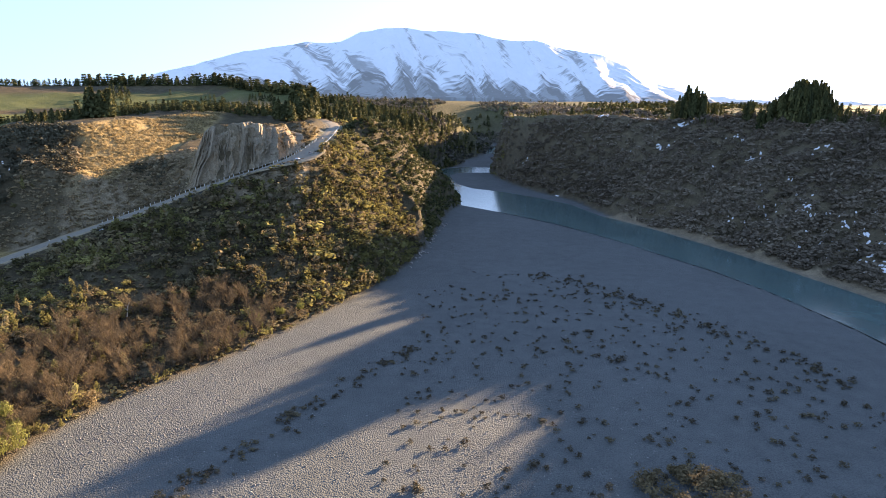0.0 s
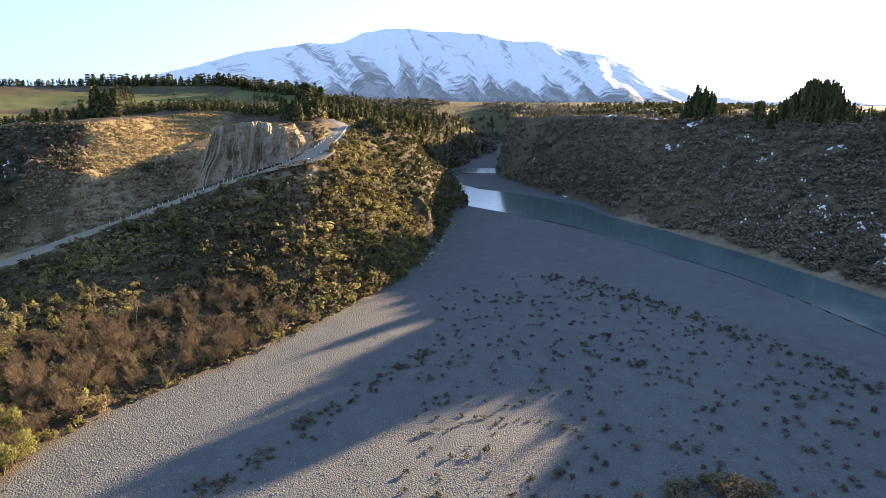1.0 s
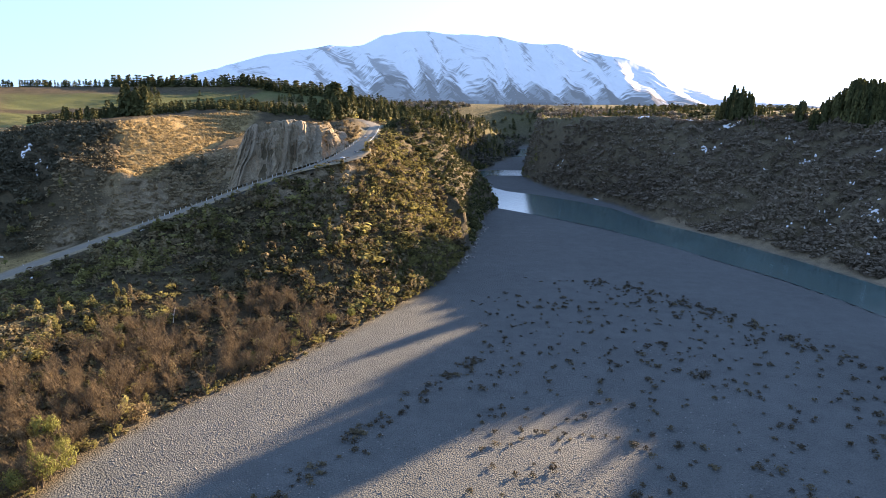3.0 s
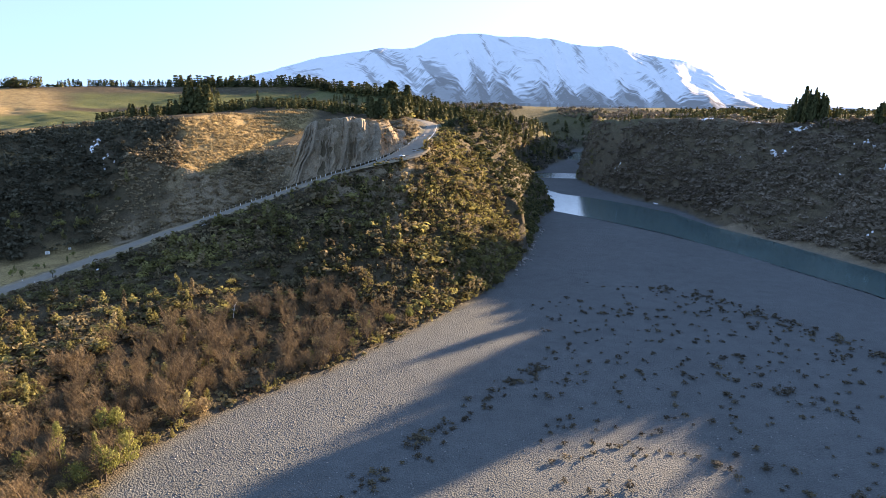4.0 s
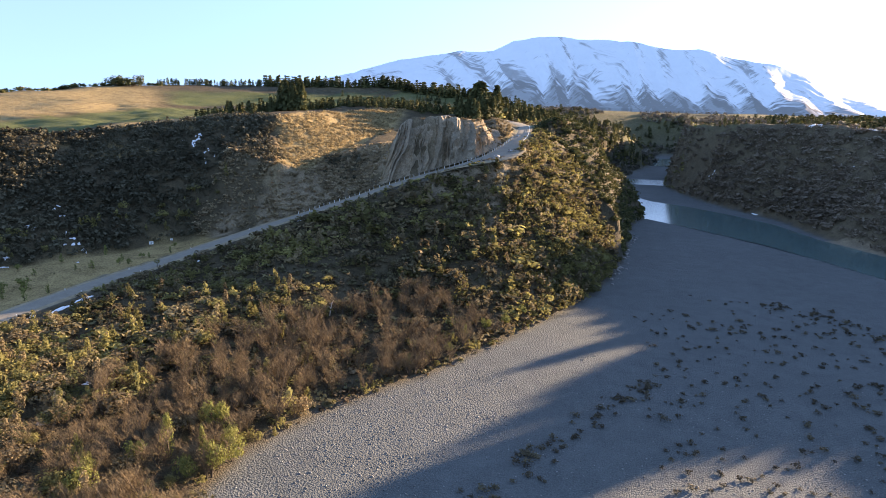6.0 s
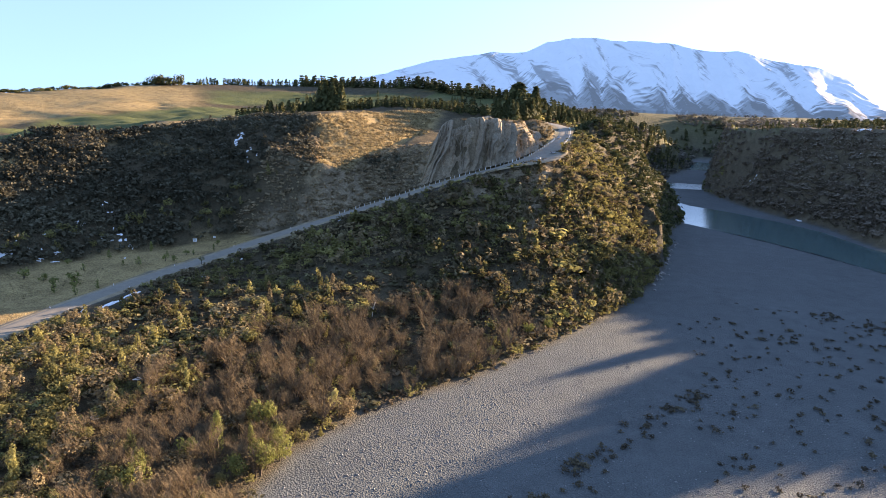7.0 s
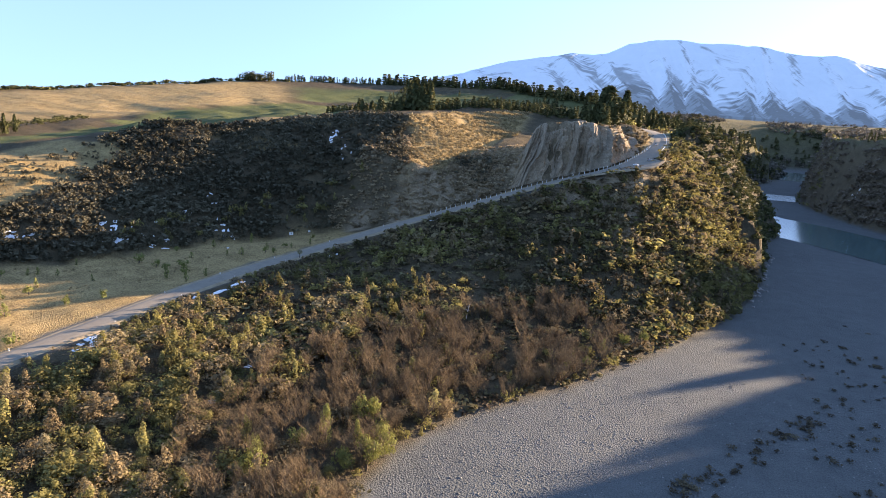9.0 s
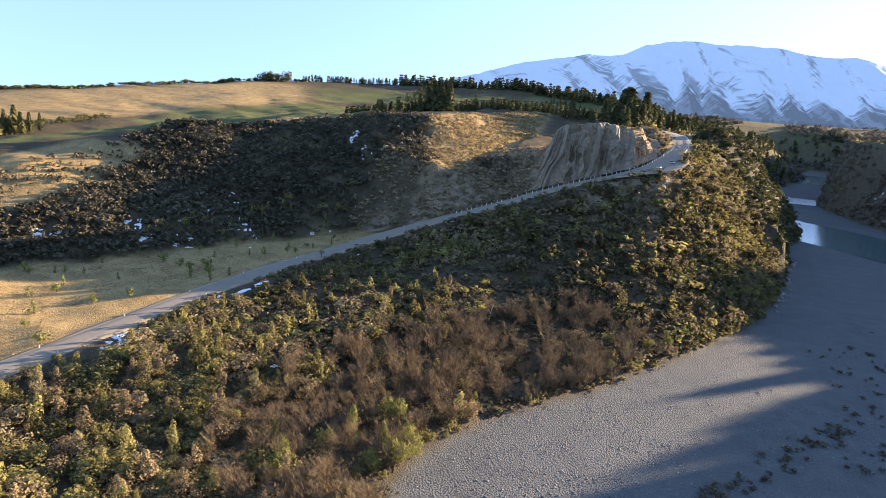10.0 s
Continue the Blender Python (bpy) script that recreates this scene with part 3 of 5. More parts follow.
# ---- fluted rock cutting above the road ----
def build_rock_face():
    """Rubble slope on the lower stretch, then tall buttresses with deep runnels between them."""
    foot = along([p for p in CUTFOOT if p[0] > -245 and p[1] > 440], 0.8)
    foot = foot[foot[:, 0] > -226]
    top = along(CLIFF + [(-141, 548, 118)], 0.8)
    nu, nv = 520, 60
    u = np.linspace(0, 1, nu)

    def at(line):
        k = u * (len(line) - 1)
        return np.stack([np.interp(k, np.arange(len(line)), line[:, c]) for c in range(3)], 1)
    F, T = at(foot), at(top)
    v = np.linspace(0, 1, nv)
    P = F[:, None] * (1 - v[None, :, None]) + T[:, None] * v[None, :, None]
    x, y = P[..., 0], P[..., 1]
    tan = np.gradient(F[:, :2], axis=0)
    tan /= np.linalg.norm(tan, axis=1)[:, None]
    out = np.stack([tan[:, 1], -tan[:, 0]], 1)
    long = np.concatenate([[0], np.cumsum(np.linalg.norm(np.diff(F[:, :2], axis=0), axis=1))])
    U, V = np.meshgrid(long, v * 40, indexing="ij")
    right = np.clip((F[:, 0] + 222) / 12, 0, 1)[:, None] * np.ones_like(V)
    crown = T[:, None, 2] + np.minimum(0, 7 * fbm(U, V * 0, 16, 3, 96) - 1.5) * v[None] ** 2
    straight = F[:, None, 2] * (1 - v[None]) ** 1.25 + crown * (1 - (1 - v[None]) ** 1.25)
    z = (ground_at(x, y) + 0.3) * (1 - 0.75 * right) + straight * 0.75 * right
    skew = U - V * 0.2 + 7.0 * fbm(U, V * 0.8, 18, 4, 80)
    p = skew / 9.5 + 1.5 * fbm(U, V * 0.25, 24, 3, 86)
    arete = 1 - np.clip(np.abs(fbm(skew, V * 0.12, 15, 2, 94)) * 3.0, 0, 1)
    spine = 1 - np.clip(np.abs(fbm(skew + 40, V * 0.2, 6, 2, 95)) * 3.2, 0, 1)
    ledge = fbm(U, V * 1.8, 9, 5, 88)
    column = 1.9 * (1 - np.clip(np.abs(fbm(skew + 11, V * 0.1, 3.4, 2, 99)) * 3.0, 0, 1)) * (0.35 + np.clip(0.5 + 2 * fbm(U, V * 0.3, 22, 2, 100), 0, 1))
    flute = 7.5 * (arete - 0.5) + 2.8 * (spine - 0.5) * (0.5 + arete) + 2.4 * ledge + 0.9 * fbm(U, V, 2.2, 3, 83) + column
    rubble = 1.1 + 1.7 * fbm(U, V, 7.0, 4, 84) + 0.9 * fbm(U, V, 1.7, 3, 85) + 0.9 * (np.abs(np.sin(np.pi * p * 0.7)) ** 0.7 - 0.6)
    swell = np.sin(np.pi * np.clip(v * 0.94 + 0.05, 0, 1))[None] ** 0.22 * np.clip(np.minimum(u, 1 - u) * 9, 0, 1)[:, None]
    bulge = 3.5 * fbm(U, V, 24, 3, 97) + 4.5 * np.clip(1 - v[None] / 0.28, 0, 1) ** 2 * (0.6 + fbm(U, V * 0, 18, 2, 98))
    d = (2.2 + flute + bulge) * right + rubble * (1 - right)
    d = d * swell - 3.5 * (1 - swell)
    x, y = x + out[:, :1] * d, y + out[:, 1:] * d
    m, n, l = nodes_of("cut_rock")
    b = principled(n, l, 0.9, 0.2)
    f = noise_node(n, l, 0.35, 6, 0.7)
    c2 = ramp(n, l, f, (0.35, (0.16, 0.125, 0.085)), (0.65, (0.4, 0.315, 0.215)))
    f3 = noise_node(n, l, 1.6, 5, 0.7)
    c3 = ramp(n, l, f3, (0.35, (0.08, 0.063, 0.044)), (0.65, (0.42, 0.33, 0.225)))
    rock = mix(n, l, 0.45, c2, c3)
    grey = ramp(n, l, f3, (0.35, (0.09, 0.08, 0.065)), (0.65, (0.26, 0.228, 0.18)))
    rock = mix(n, l, attr(n, "tone"), rock, grey)
    weed = ramp(n, l, f3, (0.35, (0.1, 0.075, 0.042)), (0.65, (0.28, 0.21, 0.125)))
    l.new(mix(n, l, attr(n, "weedy"), rock, weed), b.inputs["Base Color"])
    bump(n, l, f3, b, 0.8, 0.4)
    weedy = np.clip((1 - right) * (0.62 + 1.1 * fbm(U, V, 16, 4, 90)) * np.clip(v[None] * 5 - 0.3, 0, 1), 0, 1)
    me = mesh_of("rock_face", np.stack([x, y, z], 2).reshape(-1, 3), grid_faces(nu, nv)[:, ::-1], m, False, {"weedy": weedy, "tone": np.clip(0.25 + 0.9 * fbm(skew, V * 0.2, 9, 4, 93), 0, 0.7)})
    tagged(new("rock_face", me), "pale fluted clay and rock cutting beside the road", "rock face", kind="structure")


build_rock_face()


# ---- plants ----
RNG = np.random.RandomState(7)


def sprays(centres, outward, size, rng, long=1.7):
    """One small leaf spray (a folded diamond of two triangles) at each centre, turned roughly outward."""
    n = len(centres)
    o = outward + rng.normal(0, 0.32, (n, 3))
    o /= np.linalg.norm(o, axis=1)[:, None] + 1e-9
    a = np.cross(o, rng.normal(0, 1, (n, 3)))
    a /= np.linalg.norm(a, axis=1)[:, None] + 1e-9
    b = np.cross(o, a)
    s = (size * rng.uniform(0.6, 1.35, n))[:, None]
    v = np.stack([centres - a * s * long / 2, centres + b * s * 0.5 + o * s * 0.18, centres + a * s * long / 2, centres - b * s * 0.5 + o * s * 0.18], 1)
    i = np.arange(n)[:, None] * 4
    return v.reshape(-1, 3), np.concatenate([i + [[0, 1, 2]], i + [[0, 2, 3]]], 0)


def tube(points, radii, sides=4):
    p, v, f = np.asarray(points, float), [], []
    for k in range(len(p)):
        d = p[min(k + 1, len(p) - 1)] - p[max(k - 1, 0)]
        d /= np.linalg.norm(d) + 1e-9
        a = np.cross(d, (0.31, 0.95, 0.05))
        a /= np.linalg.norm(a) + 1e-9
        b = np.cross(d, a)
        for q in range(sides):
            w = 2 * math.pi * q / sides
            v.append(p[k] + radii[k] * (math.cos(w) * a + math.sin(w) * b))
    for k in range(len(p) - 1):
        for q in range(sides):
            r = (q + 1) % sides
            A, B, C, D = k * sides + q, k * sides + r, (k + 1) * sides + r, (k + 1) * sides + q
            f += [(A, B, C), (A, C, D)]
    return np.array(v), np.array(f)


def joined(parts):
    v, f, n = [], [], 0
    for a, b in parts:
        v.append(a)
        f.append(b + n)
        n += len(a)
    return np.concatenate(v), np.concatenate(f)


def shrub_shape(kind, leaves, rng):
    """(stem, crown) of a shrub one metre high; crowns are made of several uneven lobes."""
    if kind == "column":
        lobes = [((rng.normal(0, 0.05), rng.normal(0, 0.05), 0.3), 0.2, 0.3), ((rng.normal(0, 0.05), rng.normal(0, 0.05), 0.58), 0.16, 0.26), ((rng.normal(0, 0.04), rng.normal(0, 0.04), 0.82), 0.09, 0.2)]
        if rng.rand() < 0.6:
            lobes.append(((rng.uniform(-0.25, 0.25), rng.uniform(-0.25, 0.25), 0.3), 0.13, 0.27))
    elif kind == "round":
        lobes = [((rng.uniform(-0.3, 0.3), rng.uniform(-0.3, 0.3), rng.uniform(0.35, 0.75)), rng.uniform(0.18, 0.3), rng.uniform(0.16, 0.26)) for _ in range(7)]
    else:
        lobes = [((rng.uniform(-0.55, 0.55), rng.uniform(-0.55, 0.55), rng.uniform(0.25, 0.6)), rng.uniform(0.2, 0.32), rng.uniform(0.15, 0.25)) for _ in range(8)]
    c, o = [], []
    per = max(2 if leaves < 20 else 3, leaves // len(lobes))
    for (x, y, z), r, h in lobes:
        d = rng.normal(0, 1, (per, 3))
        d /= np.linalg.norm(d, axis=1)[:, None]
        rad = rng.uniform(0.72, 1.12, per)[:, None]
        c.append(np.array([x, y, z]) + d * rad * np.array([r, r, h]))
        o.append(d + np.array([0, 0, 0.25]))
    c, o = np.concatenate(c), np.concatenate(o)
    c[:, 2] = np.maximum(c[:, 2], 0.04)
    crown = sprays(c, o, 2.3 / math.sqrt(leaves) * (0.4 if kind == "column" else 0.58), rng, 1.5)
    stems = [tube([(0, 0, -0.08), (rng.normal(0, 0.03), rng.normal(0, 0.03), 0.25), (lobes[0][0][0] * 0.6, lobes[0][0][1] * 0.6, 0.55)], [0.03, 0.022, 0.008], 4)]
    for (x, y, z), r, h in lobes[1:5]:
        stems.append(tube([(0, 0, 0.02), (x * 0.5, y * 0.5, z * 0.55), (x, y, z)], [0.018, 0.012, 0.004], 3))
    return joined(stems), crown


def willow_shape(rng, twigs):
    """A leafless many-stemmed willow, one metre high: (trunk, twigs)."""
    trunk, fine = [], []
    for _ in range(rng.randint(4, 6)):
        w, lean = rng.uniform(0, 6.283), rng.uniform(0.08, 0.5)
        p = [np.array([0, 0, -0.03])]
        for k in range(1, 5):
            s = k / 4
            p.append(np.array([math.cos(w) * lean * s ** 1.2, math.sin(w) * lean * s ** 1.2, 0.78 * s]) + rng.normal(0, 0.014, 3))
        trunk.append(tube(p, [0.016, 0.013, 0.01, 0.007, 0.004], 4))
        for _ in range(twigs):
            s = rng.uniform(0.25, 1.0)
            k = min(int(s * 4), 3)
            b = p[k] + (p[k + 1] - p[k]) * (s * 4 - k)
            u = w + rng.normal(0, 1.2)
            ln = rng.uniform(0.16, 0.42) * (1.15 - 0.5 * s)
            e = b + np.array([math.cos(u) * ln * 0.75, math.sin(u) * ln * 0.75, ln * 0.72])
            m = (b + e) / 2 + np.array([math.cos(u), math.sin(u), -0.3]) * ln * 0.1
            a = np.array([math.sin(u), -math.cos(u), 0]) * 0.005
            fine.append((np.array([b - a, b + a, m + a * 0.7, e, m - a * 0.7]), np.array([(0, 1, 2), (0, 2, 4), (4, 2, 3)])))
            for _ in range(10):
                q = b + (e - b) * rng.uniform(0.1, 1.0)
                x = rng.uniform(0, 6.283)
                r = ln * rng.uniform(0.35, 0.75)
                a = np.array([math.sin(x), -math.cos(x), 0]) * 0.0032
                tip = q + np.array([math.cos(x) * r * 0.65, math.sin(x) * r * 0.65, r * 0.75])
                fine.append((np.array([q - a, q + a, tip]), np.array([(0, 1, 2)])))
    return joined(trunk), joined(fine)


def pine_shape(rng, whorls, per, broad=0.2):
    """A conifer one metre high: (trunk, needles), with uneven tiers of drooping sprays."""
    trunk = tube([(0, 0, -0.03), (rng.normal(0, 0.006), rng.normal(0, 0.006), 0.5), (0, 0, 0.99)], [0.018, 0.011, 0.002], 5)
    c, o = [], []
    for k in range(whorls):
        s = k / (whorls - 1)
        z = 0.1 + 0.87 * s
        reach = broad * (1 - s) ** 0.75 * rng.uniform(0.75, 1.2) + 0.015
        for q in range(per):
            w = 6.283 * (q + rng.rand()) / per
            r = reach * rng.uniform(0.55, 1.15)
            for t in ((0.35, 0.7, 1.0) if whorls > 10 else (0.5, 1.0)):
                c.append((math.cos(w) * r * t, math.sin(w) * r * t, z + rng.normal(0, 0.008) + 0.02 * t))
                o.append((math.cos(w) * 0.9, math.sin(w) * 0.9, 0.55))
    return trunk, sprays(np.array(c), np.array(o), 0.085 * (14 / whorls) ** 0.6, rng, 1.8)


KIND_N = {"column": 5, "round": 5, "spread": 4}
NEAR_SHRUBS = {k: [shrub_shape(k, 320, RNG) for _ in range(n)] for k, n in KIND_N.items()}
FINE_SHRUBS = [shrub_shape(k, 620, RNG) for k, n in KIND_N.items() for _ in range(n)]
FAR_SHRUBS = {k: [shrub_shape(k, 110, RNG) for _ in range(n)] for k, n in KIND_N.items()}
MID_SHRUBS = {k: [shrub_shape(k, 46, RNG) for _ in range(n)] for k, n in KIND_N.items()}
TINY_SHRUBS = {k: [shrub_shape(k, 24, RNG) for _ in range(n)] for k, n in KIND_N.items()}
LITTER_SHRUBS = [shrub_shape(k, 13, RNG) for k in ("round", "spread") for _ in range(5)]
FOREST = [shrub_shape(k, 24, RNG) for k in ("column", "round", "column", "round", "spread", "round") for _ in range(3)]
EVER_TREES = [shrub_shape(k, 800, RNG) for k in ("round", "round", "column", "round")]
WILLOWS = [willow_shape(RNG, 15) for _ in range(6)]
PINES = [pine_shape(RNG, 11, 6, b) for b in (0.2, 0.24, 0.28, 0.33)]
RIM_PINES = [pine_shape(RNG, 9, 6, b) for b in (0.2, 0.26, 0.32)]
FAR_PINES = [pine_shape(RNG, 5, 4, b) for b in (0.2, 0.25, 0.3)]


def stuff_mesh(name, shapes, where, mat, label, category, part_index=1):
    """Plants past counting, joined: where holds rows of shape number, x, y, z, turn, width, height, tint."""
    V, F, T, n = [], [], [], 0
    where = np.asarray(where, float)
    for s in range(len(shapes)):
        rows = where[where[:, 0] == s]
        if not len(rows):
            continue
        v, f = shapes[s][part_index]
        c, q = np.cos(rows[:, 4])[:, None], np.sin(rows[:, 4])[:, None]
        w, h = rows[:, 5][:, None], rows[:, 6][:, None]
        x = (v[None, :, 0] * c - v[None, :, 1] * q) * w + rows[:, 1][:, None]
        y = (v[None, :, 0] * q + v[None, :, 1] * c) * w + rows[:, 2][:, None]
        z = v[None, :, 2] * h + rows[:, 3][:, None]
        V.append(np.stack([x, y, z], 2).reshape(-1, 3))
        F.append((f[None] + (np.arange(len(rows)) * len(v))[:, None, None] + n).reshape(-1, 3))
        T.append(np.repeat(rows[:, 7], len(v)))
        n += len(rows) * len(v)
    me = mesh_of(name, np.concatenate(V), np.concatenate(F), mat, False, {"tint": np.concatenate(T)})
    return tagged(new(name, me), label, category, kind="stuff")


def plant_things(name, shapes, where, mats, parts, label, category, group):
    """Plants as things of their own: an Empty at the base, with a wooden and a leafy part on shared meshes."""
    meshes = []
    for stem, crown in shapes:
        meshes.append((mesh_of(parts[0], *stem, mats[0], True, {"tint": np.full(len(stem[0]), 0.5)}),
                       mesh_of(parts[1], *crown, mats[1], False, {"tint": np.full(len(crown[0]), 0.5)})))
    for k, x, y, z, turn, w, h, tint in where:
        e = new(name)
        e.empty_display_size = 0.3
        e.matrix_basis = Matrix.Translation((x, y, z)) @ Matrix.Rotation(turn, 4, "Z") @ Matrix.Diagonal((w, w, h, 1))
        for nm, me in zip(parts, meshes[int(k)]):
            new(nm, me).parent = e
        tagged(e, label, category, group)


def scatter(n, x0, x1, y0, y1, keep, seed):
    r = np.random.RandomState(seed)
    x, y = r.uniform(x0, x1, n), r.uniform(y0, y1, n)
    k = keep(x, y, r)
    return x[k], y[k], r


def rows_of(x, y, r, kinds, lo, hi, wide=(0.8, 1.2), tint=None, sink=0.15):
    n = len(x)
    h = r.uniform(0, 1, n) ** 1.4 * (hi - lo) + lo
    return np.stack([r.randint(0, kinds, n), x, y, ground_at(x, y) - sink, r.uniform(0, 6.283, n), h * r.uniform(*wide, n), h, r.uniform(0, 1, n) if tint is None else tint], 1)


def side_of_road(x, y):
    d, s, _ = off_line(x, y, ROAD)
    return d, s


def in_bed(x, y):
    return inside(x, y, BED)


def low_by_road(rows):
    """Plants on the river side stay low beside the road."""
    d, s, hz = off_line(rows[:, 1], rows[:, 2], ROAD)
    cap = np.where((s < 0) & (rows[:, 2] < 480), 0.5 + np.maximum(d - 6.5, 0) * 0.42 + np.maximum(hz - rows[:, 3], 0) * 0.95, 99)
    k = np.minimum(1, cap / rows[:, 6])
    rows[:, 6] *= k
    rows[:, 5] *= np.sqrt(k)
    spur = (rows[:, 1] > -122) & (rows[:, 2] > 548 + np.clip(rows[:, 1] + 112, 0, 22) * 1.2 - np.clip(rows[:, 1] + 75, 0, 60) * 0.55) & (rows[:, 2] < 850)
    snow = (np.hypot((rows[:, 1] + 315) / 8, (rows[:, 2] - 250) / 28) < 1) | (np.hypot((rows[:, 1] + 311) / 9, (rows[:, 2] - 166) / 22) < 1)
    return rows[(rows[:, 6] > 0.7) & ~snow & ~spur]


# where old snow lies: x, y, two half-widths, turn, how broken it is
LEFT_SNOW = [
    (-316, 255, 21, 5.5, 1.6, 0.08), (-318, 228, 11, 3.5, 1.6, 0.12), (-313, 166, 18, 8, 1.5, 0.06), (-306, 178, 8, 4, 1.2, 0.15), (-301, 333, 8, 3, 1.0, 0.15),
    (-255, 402, 9, 2, 0.7, 0.2), (-300, 300, 6, 3, 1.2, 0.2), (-465, 232, 12, 7, 1.2, 0.25), (-434, 277, 8, 14, 1.0, 0.25), (-421, 271, 7, 9, 0.9, 0.2),
    (-391, 334, 8, 9, 0.9, 0.12), (-420, 326, 6, 6, 0.9, 0.2), (-388, 468, 7, 16, 0.4, 0.25), (-366, 454, 6, 16, 0.4, 0.3), (-404, 287, 9, 4, 0.9, 0.25),
    (-250, 190, 5, 3, 0.3, 0.2)]
RIGHT_SNOW = [
    (315, 877, 20, 14, -0.6, 0.1), (397, 771, 18, 13, -0.6, 0.08), (355, 918, 24, 8, -0.6, 0.15), (391, 828, 14, 8, -0.6, 0.25), (132, 1080, 8, 12, 0.2, 0.25),
    (340, 613, 16, 16, 0.3, 0.3), (373, 598, 10, 14, 0.3, 0.25), (385, 510, 16, 20, 0.3, 0.28), (366, 484, 14, 12, 0.3, 0.28), (368, 455, 12, 12, 0.3, 0.28),
    (306, 970, 24, 5, -0.6, 0.1), (168, 925, 22, 3, 2.1, 0.0), (386, 669, 12, 8, 0.3, 0.35), (440, 700, 20, 14, 0.3, 0.35), (250, 1012, 30, 6, -0.6, 0.1),
    (470, 760, 16, 9, -0.4, 0.3)]
r = np.random.RandomState(310)
foot = along(RFOOT, 2.0)
low = foot[(foot[:, 1] > 420) & (foot[:, 1] < 640)]
high = foot[(foot[:, 1] > 640) & (foot[:, 1] < 960)]
SNOW_SPOTS = [low[r.randint(len(low))][:2] + np.array([1, 0.45]) * r.uniform(16, 95) for _ in range(150)]
SNOW_SPOTS += [high[r.randint(len(high))][:2] + np.array([0.8, 0.6]) * r.uniform(60, 190) for _ in range(45)]
for hx, hy in ((-465, 232), (-434, 277), (-391, 334), (-421, 353), (-385, 470), (-363, 450), (-416, 292), (-443, 268)):
    SNOW_SPOTS += [np.array([hx, hy]) + r.normal(0, 8, 2) for _ in range(6)]


def off_snow(x, y):
    """True where no snow lies, so that plants leave it open."""
    ok = np.ones(x.shape, bool)
    for cx, cy, rx, ry, turn, _ in LEFT_SNOW + RIGHT_SNOW:
        u, v = x - cx, y - cy
        p, q = u * math.cos(turn) + v * math.sin(turn), v * math.cos(turn) - u * math.sin(turn)
        ok &= np.hypot(p / rx, q / ry) > 0.62
    for px, py in SNOW_SPOTS:
        ok &= np.hypot(x - px, y - py) > 1.7
    return ok


# slope between road and river
def keep_slope(x, y, r):
    d, s = side_of_road(x, y)
    ok = (~in_bed(x, y)) & (d > 7) & (((s < 0) & (y < 720)) | ((y > 560) & (x > -110))) & (x > -340) & (ground_at(x, y) < 112)
    dens = 0.8 + 0.8 * fbm(x, y, 32, 3, 90) + 0.25 * (y < 230)
    mid = np.exp(-(((x + 165) / 55) ** 2 + ((y - 345) / 60) ** 2)) * 0.2
    return ok & (r.rand(len(x)) < dens - mid)


x, y, r = scatter(12000, -345, 25, 60, 850, keep_slope, 11)
x2, y2, _ = scatter(900, -300, 25, 290, 850, keep_slope, 17)
x, y = np.concatenate([x, x2]), np.concatenate([y, y2])
db, _, _ = off_line(x, y, BANK)
willow_zone = (db < 62) & (y > 140) & (y < 345) & (x < -105)
leave = willow_zone & (r.rand(len(x)) > 0.2)
x, y = x[~leave], y[~leave]
# tint is raised at low y, painting in sunlight that shrubs there don't get
tint = np.clip(0.4 - 0.15 * (y > 380) + 0.2 * (y < 240) + 0.15 * (y < 165) + 0.55 * fbm(x, y, 60, 3, 91) + r.normal(0, 0.25, len(x)), 0, 1)
rows = rows_of(x, y, r, 14, 3.2, 11.0, (0.85, 1.3), tint)
rows[:, 6] *= np.where(rows[:, 0] < 5, 1.0, 0.72)
rows[:, 5:7] *= (np.where(y < 240, 1.18, 0.95) + 0.3 * np.clip((y - 300) / 120, 0, 1))[:, None]
rows = low_by_road(rows)
x, y = rows[:, 1], rows[:, 2]
near_all = [s for k in ("column", "round", "spread") for s in NEAR_SHRUBS[k]]
far_all = [s for k in ("column", "round", "spread") for s in FAR_SHRUBS[k]]
mid_all = [s for k in ("column", "round", "spread") for s in MID_SHRUBS[k]]
tiny_all = [s for k in ("column", "round", "spread") for s in TINY_SHRUBS[k]]
brown = r.rand(len(x)) < 0.3
grey = (r.rand(len(x)) < 0.3) & ~brown
off_layby = np.hypot(x + 127, y - 487) > 18
brown, grey, olive = brown & off_layby, grey & off_layby, ~brown & ~grey & off_layby
first = np.where((y < 215) & (y > 95))[0][:330]
close = np.zeros(len(x), bool)
close[first] = True
away = y > 350
for mask, mat, name, label, group in (
        (olive, MAT_SHRUB, "shrub", "olive green evergreen shrub growing on the gorge slope", "shrubs on the lower slope"),
        (grey, MAT_GREY, "grey_shrub", "dull grey-green shrub growing on the gorge slope", "grey shrubs on the lower slope"),
        (brown, MAT_BROWN, "brown_shrub", "brown winter shrub among evergreens on the slope", "brown shrubs on the lower slope")):
    plant_things(name, FINE_SHRUBS, rows[close & mask & (y < 158)], (MAT_BARK, mat), ("stem", "crown"), label, "shrub", group)
    plant_things(name, near_all, rows[close & mask & (y >= 158)], (MAT_BARK, mat), ("stem", "crown"), label, "shrub", group)
stuff_mesh("near_slope_shrubs", near_all, rows[~close & (olive | grey) & (y < 190)], MAT_SHRUB, "dense olive evergreen shrubs low on the gorge slope", "scrub")
stuff_mesh("slope_shrubs", far_all, rows[~close & olive & ~away & (y >= 190)], MAT_SHRUB, "dense olive and golden evergreen scrub on the gorge slope", "scrub")
